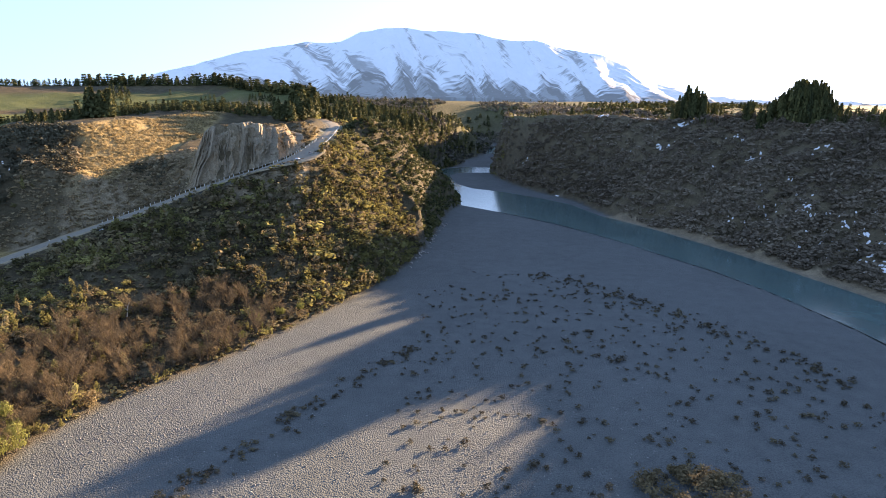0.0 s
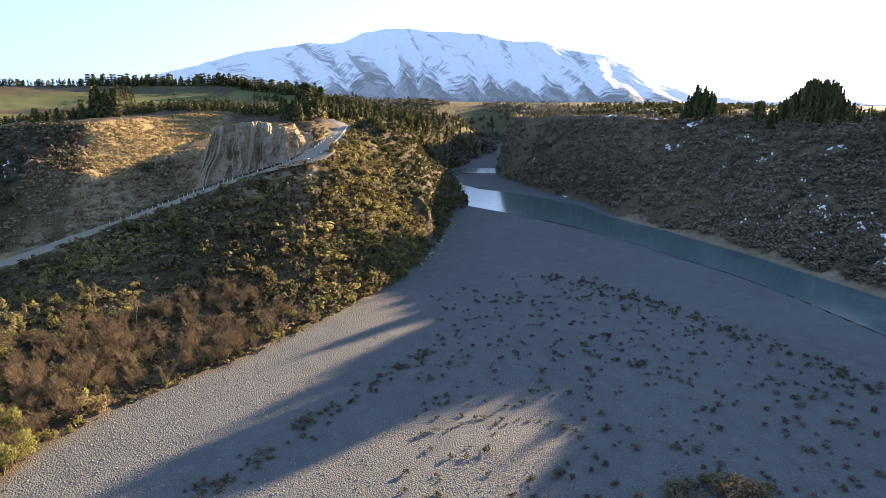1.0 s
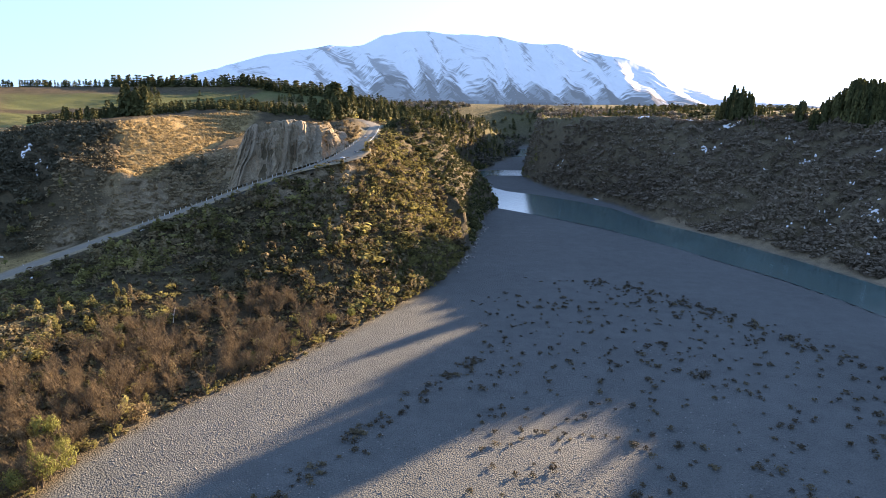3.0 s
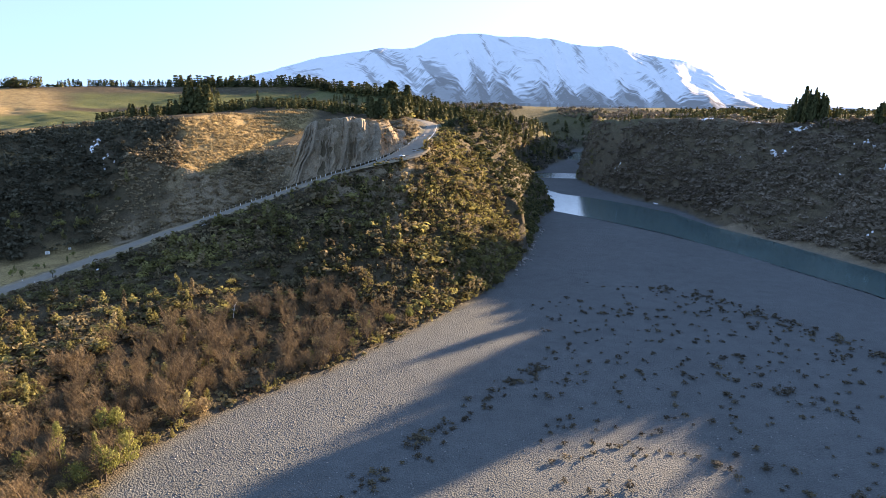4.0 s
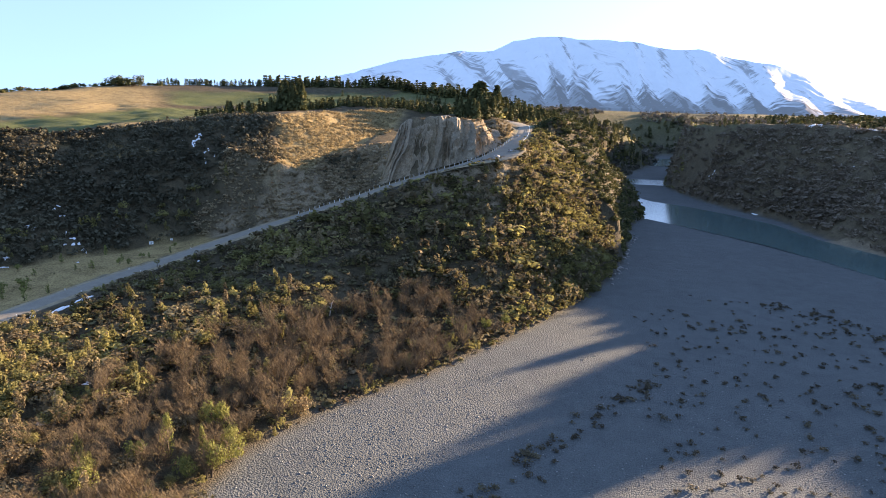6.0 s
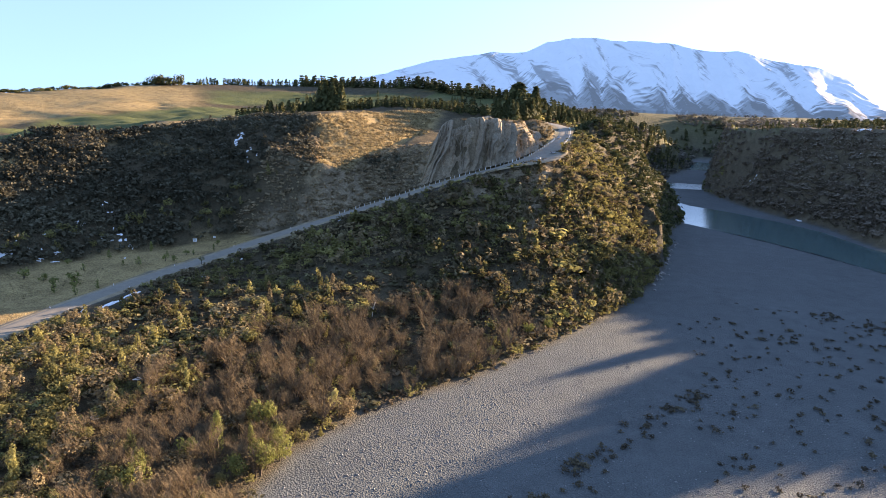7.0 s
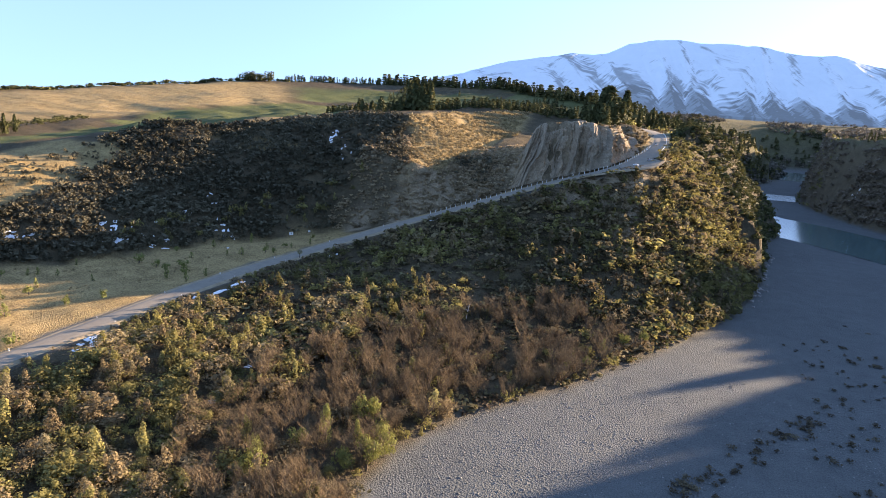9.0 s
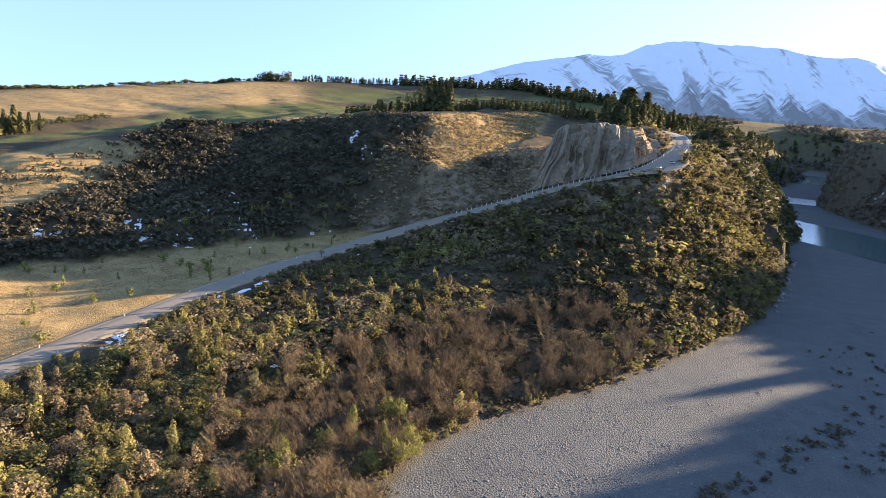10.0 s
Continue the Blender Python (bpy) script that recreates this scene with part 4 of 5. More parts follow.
stuff_mesh("upper_shrubs", mid_all, rows[~close & olive & away], MAT_SHRUB, "olive evergreen scrub high on the gorge slope", "scrub")
stuff_mesh("grey_scrub", far_all, rows[~close & grey & ~away & (y >= 190)], MAT_GREY, "grey-green scrub on the gorge slope", "scrub")
stuff_mesh("upper_grey_scrub", mid_all, rows[~close & grey & away], MAT_GREY, "dull grey-green scrub high on the gorge slope", "scrub")
stuff_mesh("low_brown_scrub", near_all, rows[~close & brown & (y < 190)], MAT_BROWN, "brown winter shrubs low on the gorge slope", "scrub")
stuff_mesh("near_brown_scrub", far_all, rows[~close & brown & (y >= 190) & (y < 330)], MAT_BROWN, "brown winter shrubs and dead bracken low on the slope", "scrub")
stuff_mesh("brown_scrub", mid_all, rows[~close & brown & (y >= 330)], MAT_BROWN, "brown winter scrub and dead bracken among shrubs", "scrub")

# bare willows along the foot of the slope
def keep_willow(x, y, r):
    d, _, _ = off_line(x, y, BANK)
    far = 74 - 0.12 * np.abs(y - 235)
    ok = (~in_bed(x, y)) & (d > 2.5) & (d < far) & (y > 120) & (y < 350) & (x < -90)
    return ok & (r.rand(len(x)) < 0.85 + fbm(x, y, 40, 2, 95))


x, y, r = scatter(2000, -265, -80, 110, 355, keep_willow, 12)
rows = rows_of(x, y, r, 6, 8.0, 16.0, (0.8, 1.1))
plant_things("willow", WILLOWS, rows[:290], (MAT_BARK, MAT_TWIG), ("trunk", "bare_crown"), "leafless brown many-stemmed willow at the river bank", "tree", "bare willows along the bank")
stuff_mesh("willow_thicket", WILLOWS, rows[290:390], MAT_TWIG, "dense leafless brown willow thicket behind the bank", "thicket")

# low undergrowth over all slopes
def keep_under(x, y, r):
    d, s = side_of_road(x, y)
    return (~in_bed(x, y)) & (d > 8.0) & ((s < 0) | (x > -100)) & (y < 830)


x, y, r = scatter(9000, -345, 20, 60, 830, keep_under, 13)
rows = low_by_road(rows_of(x, y, r, 10, 0.9, 3.0, (1.3, 2.3)))
near_rows = rows[rows[:, 2] < 205]
near_rows[:, 0] = near_rows[:, 0] % 9 + 5
stuff_mesh("near_undergrowth", far_all, near_rows[::2], MAT_UNDER, "low brown bracken among the lower shrubs", "undergrowth")
stuff_mesh("undergrowth", LITTER_SHRUBS, rows[rows[:, 2] >= 205], MAT_UNDER, "low brown bracken and grass between the shrubs", "undergrowth")

x, y, r = scatter(4500, -330, -40, 60, 460, keep_under, 16)
rows = low_by_road(rows_of(x, y, r, 10, 1.2, 3.6, (1.0, 1.7)))
near_rows = rows[rows[:, 2] < 205]
near_rows[:, 0] = near_rows[:, 0] % 9 + 5
stuff_mesh("near_green_scrub", far_all, near_rows[::2], MAT_LOW, "low dull green scrub among the lower shrubs", "undergrowth")
stuff_mesh("low_green_scrub", LITTER_SHRUBS, rows[rows[:, 2] >= 205], MAT_LOW, "low dull green scrub between the shrubs", "undergrowth")

# small bushes along the edge of the gravel
edge = along(BANK, 6.5)
edge = edge[(edge[:, 1] > 120) & (edge[:, 1] < 620)]
r = np.random.RandomState(18)
x, y = edge[:, 0] - r.uniform(0.5, 6, len(edge)), edge[:, 1] + r.uniform(0, 3, len(edge))
rows = rows_of(x, y, r, 9, 1.2, 5.5, (0.8, 1.2), r.uniform(0, 0.8, len(edge)))
rows[:, 0] += 5
plant_things("bank_bush", far_all, rows, (MAT_BARK, MAT_SHRUB), ("stem", "crown"), "small yellow-green bush at the edge of the gravel", "bush", "bushes along the bank")

# shaded bluff above the paddock
def keep_bluff(x, y, r):
    dc, sc, _ = off_line(x, y, CUTFOOT)
    dr, sr, _ = off_line(x, y, RIM)
    ok = (sc > 0) & (sr < 0) & (dc > 2) & ~inside(x + 16 * fbm(x, y, 22, 3, 67), y + 16 * fbm(x, y, 22, 3, 68), KNOLL)
    steep = slope_at(x, y) < 1.15
    top = (dr < 42) & (y < 350)
    return ok & steep & off_snow(x, y) & (~top | (r.rand(len(x)) < 0.12)) & (r.rand(len(x)) < 1.0 + 0.9 * fbm(x, y, 40, 3, 97) - 1.0 * ((x > -300) & (y > 410)))


x, y, r = scatter(27000, -640, -240, 60, 540, keep_bluff, 14)
rows = rows_of(x, y, r, 18, 2.0, 6.5, (1.0, 1.5), np.clip(0.45 + 0.8 * fbm(x, y, 45, 3, 98) + r.normal(0, 0.2, len(x)), 0, 1))
stuff_mesh("bluff_scrub", FOREST, rows, MAT_BLUFF, "dull scrub on the shaded bluff above the paddock", "scrub")

# tussock on the knoll
def keep_knoll(x, y, r):
    return inside(x + 16 * fbm(x, y, 22, 3, 67), y + 16 * fbm(x, y, 22, 3, 68), KNOLL) & (slope_at(x, y) < 1.3) & (fbm(x, y, 11, 2, 69) > -0.42)


x, y, r = scatter(22000, -385, -190, 425, 730, keep_knoll, 15)
x2, y2, _ = scatter(2600, -500, -320, 60, 400, lambda x, y, r: inside(x, y, PADDOCK) & (side_of_road(x, y)[0] > 8) & (r.rand(len(x)) < 0.6 + fbm(x, y, 25, 2, 19)), 20)
x, y = np.concatenate([x[:4200], x2[:1200]]), np.concatenate([y[:4200], y2[:1200]])
rows = rows_of(x, y, r, 10, 1.1, 2.3, (0.75, 1.2))
rows[4200:, 5:7] *= 0.5
MAT_TUSSOCK = leafy("tussock_blades", (0.17, 0.13, 0.07), (0.34, 0.265, 0.145), (0.5, 0.4, 0.225), 0.45)
stuff_mesh("tussock", LITTER_SHRUBS, rows, MAT_TUSSOCK, "dry golden tussock clumps on the knoll", "grass")

# pines
def pine_group(n, x0, x1, y0, y1, lo, hi, seed, poly=None):
    x, y, r = scatter(n * 3, x0, x1, y0, y1, lambda x, y, r: (~in_bed(x, y)) & (side_of_road(x, y)[0] > 9) & (inside(x, y, poly) if poly else True), seed)
    return rows_of(x[:n], y[:n], r, 4, lo, hi, (1.0, 1.45), sink=0.4)


pines = np.concatenate([
    pine_group(18, -206, -172, 732, 800, 24, 42, 31), pine_group(30, -198, -168, 725, 830, 16, 29, 32), 
    pine_group(14, -395, -362, 618, 645, 18, 33, 34), pine_group(22, -450, -390, 590, 640, 8, 15, 35), pine_group(22, -215, -165, 690, 780, 14, 24, 36),
    pine_group(30, -190, -128, 760, 900, 14, 24, 37), pine_group(90, -190, -20, 900, 1340, 16, 27, 38)])
plant_things("pine_tree", PINES, pines, (MAT_BARK, MAT_PINE), ("trunk", "crown"), "tall dark green pine tree on the terrace edge", "tree", "pines on the terrace")


def keep_far_pines(x, y, r):
    band = inside(x, y, [(-440, 700), (-330, 760), (-230, 780), (-195, 820), (-250, 1150), (-420, 1300), (-720, 1290), (-640, 1000)])
    rows_ = (fbm(x, y, 120, 2, 60) > -0.05)
    return band & rows_


x, y, r = scatter(2200, -760, -150, 560, 1400, keep_far_pines, 41)
rows = rows_of(x, y, r, 3, 7, 15, (1.0, 1.5), sink=0.4)
x, y, r = scatter(26000, -1500, -150, 400, 1420, lambda x, y, r: off_line(x, y, RIDGE)[0] < 11, 42)
rows2 = rows_of(x, y, r, 3, 5, 9, (1.3, 2.0), sink=0.4)
keep = x > -960
hedge_rows, rows2 = rows2[~keep][:420], rows2[keep][:800]
rows2[:, 6] *= 1.7
rows2[:, 5] *= 1.3
hedge_rows[:, 0] = 5 + hedge_rows[:, 0]
hedge_rows[:, 5] *= 1.2
stuff_mesh("skyline_hedge", tiny_all, hedge_rows, MAT_PINE, "dark clipped shelter hedge along the skyline", "hedge")
x, y, r = scatter(1700, -500, 900, 1400, 2500, lambda x, y, r: (fbm(x, y, 260, 2, 61) > -0.22) & ~in_bed(x, y), 43)
rows3 = rows_of(x, y, r, 3, 9, 18, (1.8, 3.0), sink=0.4)
x, y, r = scatter(1300, -260, 80, 860, 1760, lambda x, y, r: (~in_bed(x, y)) & (off_line(x, y, BANK)[0] > 8) & (off_line(x, y, BANK)[0] < 190), 44)
rows4 = rows_of(x, y, r, 3, 10, 22, (0.8, 1.1), sink=0.4)
x, y, r = scatter(2600, -520, -190, 640, 830, lambda x, y, r: (np.abs(y - 745 - 0.28 * (x + 240)) < 26 + 20 * fbm(x, y, 60, 2, 66)) & (side_of_road(x, y)[0] > 12), 45)
rows5 = rows_of(x[:420], y[:420], r, 3, 6, 12, (1.0, 1.4), sink=0.4)
belt = along([(-800, 1325, 0), (-640, 1350, 0), (-505, 1372, 0), (-400, 1335, 0), (-300, 1280, 0)], 2.4)
r = np.random.RandomState(46)
rows6 = rows_of(belt[:, 0] + r.normal(0, 6, len(belt)), belt[:, 1] + r.normal(0, 8, len(belt)), r, 3, 11, 25, (1.2, 1.8), sink=0.4)
rows = np.concatenate([rows, rows5, rows6])
stuff_mesh("far_woods", FAR_PINES, np.concatenate([rows, rows2, rows3, rows4]), MAT_PINE, "dark conifer plantation on the far hillside", "woods")


# right bank: scrub forest and rim trees
def keep_right(x, y, r):
    dr, sr, _ = off_line(x, y, RFOOT)
    _, sm, _ = off_line(x, y, RRIM)
    return (sr < 0) & (sm > 0) & (dr > 6) & off_snow(x, y) & (r.rand(len(x)) < 0.75 + fbm(x, y, 60, 3, 99))


x, y, r = scatter(40000, 60, 720, 400, 1350, keep_right, 51)
rows = rows_of(x, y, r, 18, 2.6, 9.0, (1.2, 1.8), np.clip(0.45 + 0.9 * fbm(x, y, 70, 3, 101) + r.normal(0, 0.2, len(x)), 0, 1))
stuff_mesh("right_bank_scrub", FOREST, rows, MAT_SHADE, "dark shaded scrub forest on the far river bank", "scrub")
rim = along(RRIM, 7.0)
r = np.random.RandomState(52)
rim = rim[(rim[:, 1] > 300) & (rim[:, 1] < 1330)]
x = rim[:, 0] + r.uniform(2, 40, len(rim))
y = rim[:, 1] + r.uniform(2, 40, len(rim))
rim_rows = rows_of(x, y, r, 4, 3, 8, (0.9, 1.4), sink=0.4)
x = rim[:, 0] + r.uniform(70, 190, len(rim))
y = rim[:, 1] + r.uniform(60, 170, len(rim))
back_rows = rows_of(x, y, r, 4, 11, 21, (0.8, 1.2), sink=0.4)


# taller stands on the rim, heights set so their shadows cross the river bed
def rim_stand(n, seed, c0, c1, reach):
    """Trees along the rim between two lines that run towards the sun; reach gives how far down-sun their shadows end."""
    r = np.random.RandomState(seed)
    a = radians(SUN_AZ)
    c = r.uniform(c0, c1, n)
    s = np.interp(c, [-413, -327, -230, -118, 22, 202], [913, 925, 926, 908, 848, 736]) + r.uniform(-22, 14, n)
    x, y = c * math.cos(a) + s * math.sin(a), -c * math.sin(a) + s * math.cos(a)
    z = ground_at(x, y)
    h = ((s - np.interp(c, *reach)) * math.tan(radians(SUN_EL)) - z) * r.uniform(0.74, 1.04, n)
    h = np.clip(h, 2.5, 50)
    return np.stack([r.randint(0, 4, n), x, y, z - 0.4, r.uniform(0, 6.283, n), np.minimum(h * r.uniform(0.5, 0.85, n), 20), h, r.uniform(0, 1, n)], 1)


REACH = ([-335, -300, -268, -265, -259, -256, -249, -240, -220, -202, -168, -160, -144, -124, -114, -112, -109, -106, -98, -88, -70, -40, 120], [250, 290, 270, 150, 150, 235, 240, 175, 103, 15, 60, 150, 178, 186, 186, 150, 150, 178, 165, 110, 60, 115, 140])
# the last stand is out of view to the right, added for its shadows
stand = np.concatenate([rim_stand(70, 56, -335, -240, REACH), rim_stand(8, 59, -266, -258, REACH), rim_stand(90, 57, -240, -160, REACH), rim_stand(95, 60, -204, -163, REACH), rim_stand(105, 58, -160, -40, REACH), rim_stand(80, 61, -45, 120, REACH)])
x, y, r = scatter(420, 320, 500, 880, 1000, lambda x, y, r: np.hypot(((x - 402) * 0.93 - (y - 938) * 0.37) / 72, ((x - 402) * 0.37 + (y - 938) * 0.93) / 26) < 1, 53)
clump = rows_of(x, y, r, 4, 20, 46, (0.4, 0.6), sink=0.4)
clump = clump[np.argsort(np.abs(clump[:, 1] - 380) + 40 * np.random.RandomState(4).rand(len(clump)))]
x = clump[:, 1]
clump[:, 6] = (13 + 36 * np.exp(-((x - 368) / np.where(x < 368, 18, 30)) ** 2)) * np.random.RandomState(5).uniform(0.45, 1.08, len(x))
clump[:, 5] = clump[:, 6] * np.random.RandomState(6).uniform(0.42, 0.72, len(x))
x = np.array([146, 152, 158, 165, 178, 208, 226, 232, 252, 263, 277, 292])
y = np.array([1148, 1141, 1132, 1124, 1108, 1066, 1052, 1047, 1028, 1019, 1008, 996])
lone = rows_of(x, y, np.random.RandomState(54), 4, 7, 8, (0.7, 0.9), sink=0.4)
lone[:, 6] = [11, 15, 10, 14, 8, 13, 7, 8, 6, 7, 9, 6]
lone[:, 5] = [8, 9, 8, 9, 6, 22, 6, 6, 5, 5, 7, 5]
plant_things("rim_tree", PINES, np.concatenate([clump[:70], stand[::3], rim_rows[:70], lone]), (MAT_BARK, MAT_PINE), ("trunk", "crown"), "dark conifer against the bright sky on the terrace rim", "tree", "trees on the far rim")

back_rows[:, 0] = np.minimum(back_rows[:, 0], 2)
more = np.concatenate([back_rows, clump[70:110], stand[1::3], stand[2::3], rim_rows[70:]])
more[:, 0] = np.minimum(more[:, 0], 2)
stuff_mesh("rim_woods", RIM_PINES, more, MAT_PINE, "dark conifers standing behind the far terrace rim", "woods")
x, y, r = scatter(9000, 100, 1100, 500, 1700, lambda x, y, r: (off_line(x, y, RRIM)[1] < 0) & (ground_at(x, y) > 90) & (fbm(x, y, 90, 3, 130) > -0.1), 59)
stuff_mesh("terrace_scrub", tiny_all, rows_of(x, y, r, 14, 2.0, 5.5, (1.4, 2.6))[:1000], MAT_SHADE, "low dark scrub on the far terrace", "scrub")

# low plants on the river bed, thickest along the crest of a gravel bar
BAR = [(80, 467, 0), (116, 446, 0), (145, 406, 0), (172, 365, 0), (195, 333, 0), (212, 299, 0), (221, 264, 0)]


def keep_bed_plants(x, y, r):
    d, side, _ = off_line(x, y, BAR)
    a = np.exp(-(d / 8) ** 2) + 0.35 * np.exp(-(d / 32) ** 2) * (side < 0)
    c = np.exp(-((np.abs((x + 55) * 0.88 - (y - 235) * 0.48)) / 5) ** 2) * (y > 150) * (y < 310)
    e = 0.11 * ((x > -20) & (x < 300) & (y > 130) & (y < 430) & (side < 0))
    return in_bed(x, y) & ~inside(x, y, WATER) & (r.rand(len(x)) < np.maximum.reduce([a * 0.95, c * 1.3, e * 1.7]))


x, y, r = scatter(9000, -120, 340, 120, 480, keep_bed_plants, 61)
rows = rows_of(x, y, r, 5, 1.1, 2.7, (1.4, 2.0), sink=0.15)
MAT_BED_BUSH = leafy("dark_mat_leaves", (0.035, 0.028, 0.02), (0.07, 0.056, 0.038), (0.12, 0.098, 0.06), 0.1)
rows[:, 0] += 5
plant_things("river_bed_bush", mid_all, rows[:300], (MAT_BARK, MAT_BED_BUSH), ("stem", "crown"), "small dark matted bush on the grey river gravel", "bush", "bushes on the river bed")
if len(rows) > 300:
    stuff_mesh("river_bed_plants", mid_all, rows[300:], MAT_BED_BUSH, "scattered small dark plants on the river gravel", "plants")

# bushes in the paddock
def keep_paddock(x, y, r):
    return inside(x, y, PADDOCK) & (side_of_road(x, y)[0] > 9)


x, y, r = scatter(150, -470, -320, 120, 400, keep_paddock, 62)
rows = rows_of(x[:44], y[:44], r, 10, 4.0, 7.5, (0.85, 1.15), np.full(len(x[:44]), 0.9))
MAT_PADDOCK_BUSH = leafy("broom_leaves", (0.07, 0.075, 0.024), (0.15, 0.16, 0.05), (0.27, 0.27, 0.085), 0.25)
plant_things("paddock_bush", far_all, rows, (MAT_BARK, MAT_PADDOCK_BUSH), ("stem", "crown"), "small yellow-green bush in the dry paddock", "bush", "bushes in the paddock")

# shrubs on the spur and the far left bank
def keep_spur(x, y, r):
    return (~in_bed(x, y)) & (side_of_road(x, y)[0] > 9) & (off_line(x, y, BANK)[0] > 2) & (off_line(x, y, BANK)[0] < 150)


x, y, r = scatter(4600, -220, 120, 700, 1760, keep_spur, 71)
rows = rows_of(x, y, r, 14, 3.0, 8.0, (0.9, 1.4))
rows = low_by_road(rows)
stuff_mesh("headland_scrub", tiny_all, rows[::2], MAT_SHRUB, "dark evergreen scrub on the headlands upstream", "scrub")
x, y, r = scatter(4600, -118, 20, 410, 830, lambda x, y, r: (~in_bed(x, y)) & (side_of_road(x, y)[0] > 8) & (x > -112), 72)
rows = rows_of(x, y, r, 9, 2.8, 6.8, (0.9, 1.4), np.clip(0.3 + r.normal(0, 0.22, len(x)), 0, 1))
rows[:, 0] += 5
rows = low_by_road(rows)
stuff_mesh("golden_scrub", mid_all, rows[:900], MAT_SHRUB, "sunlit golden scrub on the steep spur", "scrub")

# dark bush on the shaded second spur
x, y, r = scatter(9800, -112, 20, 560, 850, lambda x, y, r: (~in_bed(x, y)) & (side_of_road(x, y)[0] > 9) & (y > 556 + np.clip(x + 112, 0, 22) * 1.2 - np.clip(x + 75, 0, 60) * 0.55), 70)
stuff_mesh("dark_bush", FOREST, rows_of(x, y, r, 18, 2.6, 6.5, (1.2, 1.8))[:3400], MAT_PINE, "dense dark native bush on the second spur", "bush")

# close bush on the gorge wall behind the second spur
x, y, r = scatter(6500, -170, 40, 800, 1370, lambda x, y, r: (~in_bed(x, y)) & (off_line(x, y, BANK)[0] < 95), 68)
stuff_mesh("gorge_bush", FOREST, rows_of(x, y, r, 18, 5.0, 12.0, (0.8, 1.2))[:2300], MAT_PINE, "dark evergreen bush on the gorge wall upstream", "bush")

# woods on the valley floor beyond the gorge
x, y, r = scatter(2600, -260, 480, 1390, 1900, lambda x, y, r: (~in_bed(x, y)) & (fbm(x, y, 150, 2, 62) > -0.25), 63)
rows = rows_of(x, y, r, 9, 8, 15, (1.1, 1.7))
rows[:, 0] += 5
stuff_mesh("valley_woods", tiny_all, rows[:1500], MAT_FAR, "dark mixed woods on the valley floor upstream", "woods")
x, y, r = scatter(3200, -420, 420, 1950, 2660, lambda x, y, r: (~in_bed(x, y)) & (fbm(x, y, 170, 2, 64) > -0.2), 65)
rows = rows_of(x, y, r, 9, 8, 15, (1.3, 2.0))
stuff_mesh("foothill_woods", tiny_all, rows[:1100], MAT_FAR, "dark woods on the plain below the mountain", "woods")

# brown scrub and rubble plants on the cutting
def keep_cut(x, y, r):
    dc, sc, _ = off_line(x, y, CUTFOOT)
    return (sc > 0) & (dc > 1) & (dc < 85) & (x < -214) & (x > -345) & (r.rand(len(x)) < 0.75 + fbm(x, y, 20, 3, 53)) & (y > 395) & ~inside(x, y, KNOLL)


x, y, r = scatter(9000, -345, -205, 395, 560, keep_cut, 78)
rows = rows_of(x, y, r, 10, 0.7, 2.6, (1.0, 1.8))
stuff_mesh("cutting_scrub", LITTER_SHRUBS, rows[:3300], MAT_DRY, "pale brown scrub and dead grass on the steep cutting", "scrub")

x, y, r = scatter(2600, -345, -226, 405, 500, keep_cut, 141)
rows = rows_of(x, y, r, 10, 1.2, 3.4, (1.1, 1.9))
stuff_mesh("rubble_scrub", LITTER_SHRUBS, rows[:1100], MAT_DRY, "pale dead scrub on the rubble slope below the knoll", "scrub")

x, y, r = scatter(1500, -176, -126, 496, 570, lambda x, y, r: (side_of_road(x, y)[0] > 9.5) & (side_of_road(x, y)[1] > 0) & (ground_at(x, y) > 104), 69)
stuff_mesh("crest_scrub", LITTER_SHRUBS, rows_of(x, y, r, 10, 0.9, 2.6, (1.0, 1.7))[:520], MAT_BROWN, "brown grass and low scrub on the crest of the cutting", "scrub")

x, y, r = scatter(1500, -160, -96, 436, 545, lambda x, y, r: (side_of_road(x, y)[0] > 12) & (side_of_road(x, y)[1] < 0) & (ground_at(x, y) > 55), 80)
stuff_mesh("layby_scrub", mid_all, rows_of(x, y, r, 14, 1.2, 3.4, (1.0, 1.6))[:420], MAT_LOW, "low scrub on the steep slope below the lay-by", "scrub")

# tall evergreen trees at the bank corner
x = np.array([-181, -176, -186, -190, -178, -184, -196, -203, -211, -206, -218])
y = np.array([186, 179, 176, 190, 170, 163, 170, 161, 148, 140, 152])
r = np.random.RandomState(73)
bank = along(BANK, 9.0)
bank = bank[(bank[:, 1] > 268) & (bank[:, 1] < 372)]
x = np.concatenate([x, bank[:, 0] - r.uniform(4, 15, len(bank))])
y = np.concatenate([y, bank[:, 1] + r.uniform(2, 8, len(bank))])
rows = rows_of(x, y, r, 5, 11, 17, (0.65, 0.85), np.full(len(x), 0.65))
rows[11:, 5:7] *= 0.62
rows[:, 0] = np.arange(len(x)) % 4
plant_things("evergreen_tree", EVER_TREES, rows, (MAT_BARK, MAT_EVER), ("trunk", "crown"), "bright yellow-green evergreen tree at the bank corner", "tree", "evergreens at the bank corner")

# bushes along the foot of the shaded bluff
foot = along([(-412, 268, 0), (-372, 356, 0), (-338, 404, 0), (-318, 424, 0)], 4.5)
r = np.random.RandomState(79)
frows = rows_of(foot[:, 0] + r.uniform(-22, -3, len(foot)), foot[:, 1] + r.uniform(2, 16, len(foot)), r, 10, 4.5, 9.0, (0.8, 1.1), r.uniform(0.3, 0.9, len(foot)))
plant_things("foot_shrub", far_all, frows, (MAT_BARK, MAT_SHRUB), ("stem", "crown"), "grey-green shrub at the foot of the bluff", "shrub", "shrubs below the bluff")

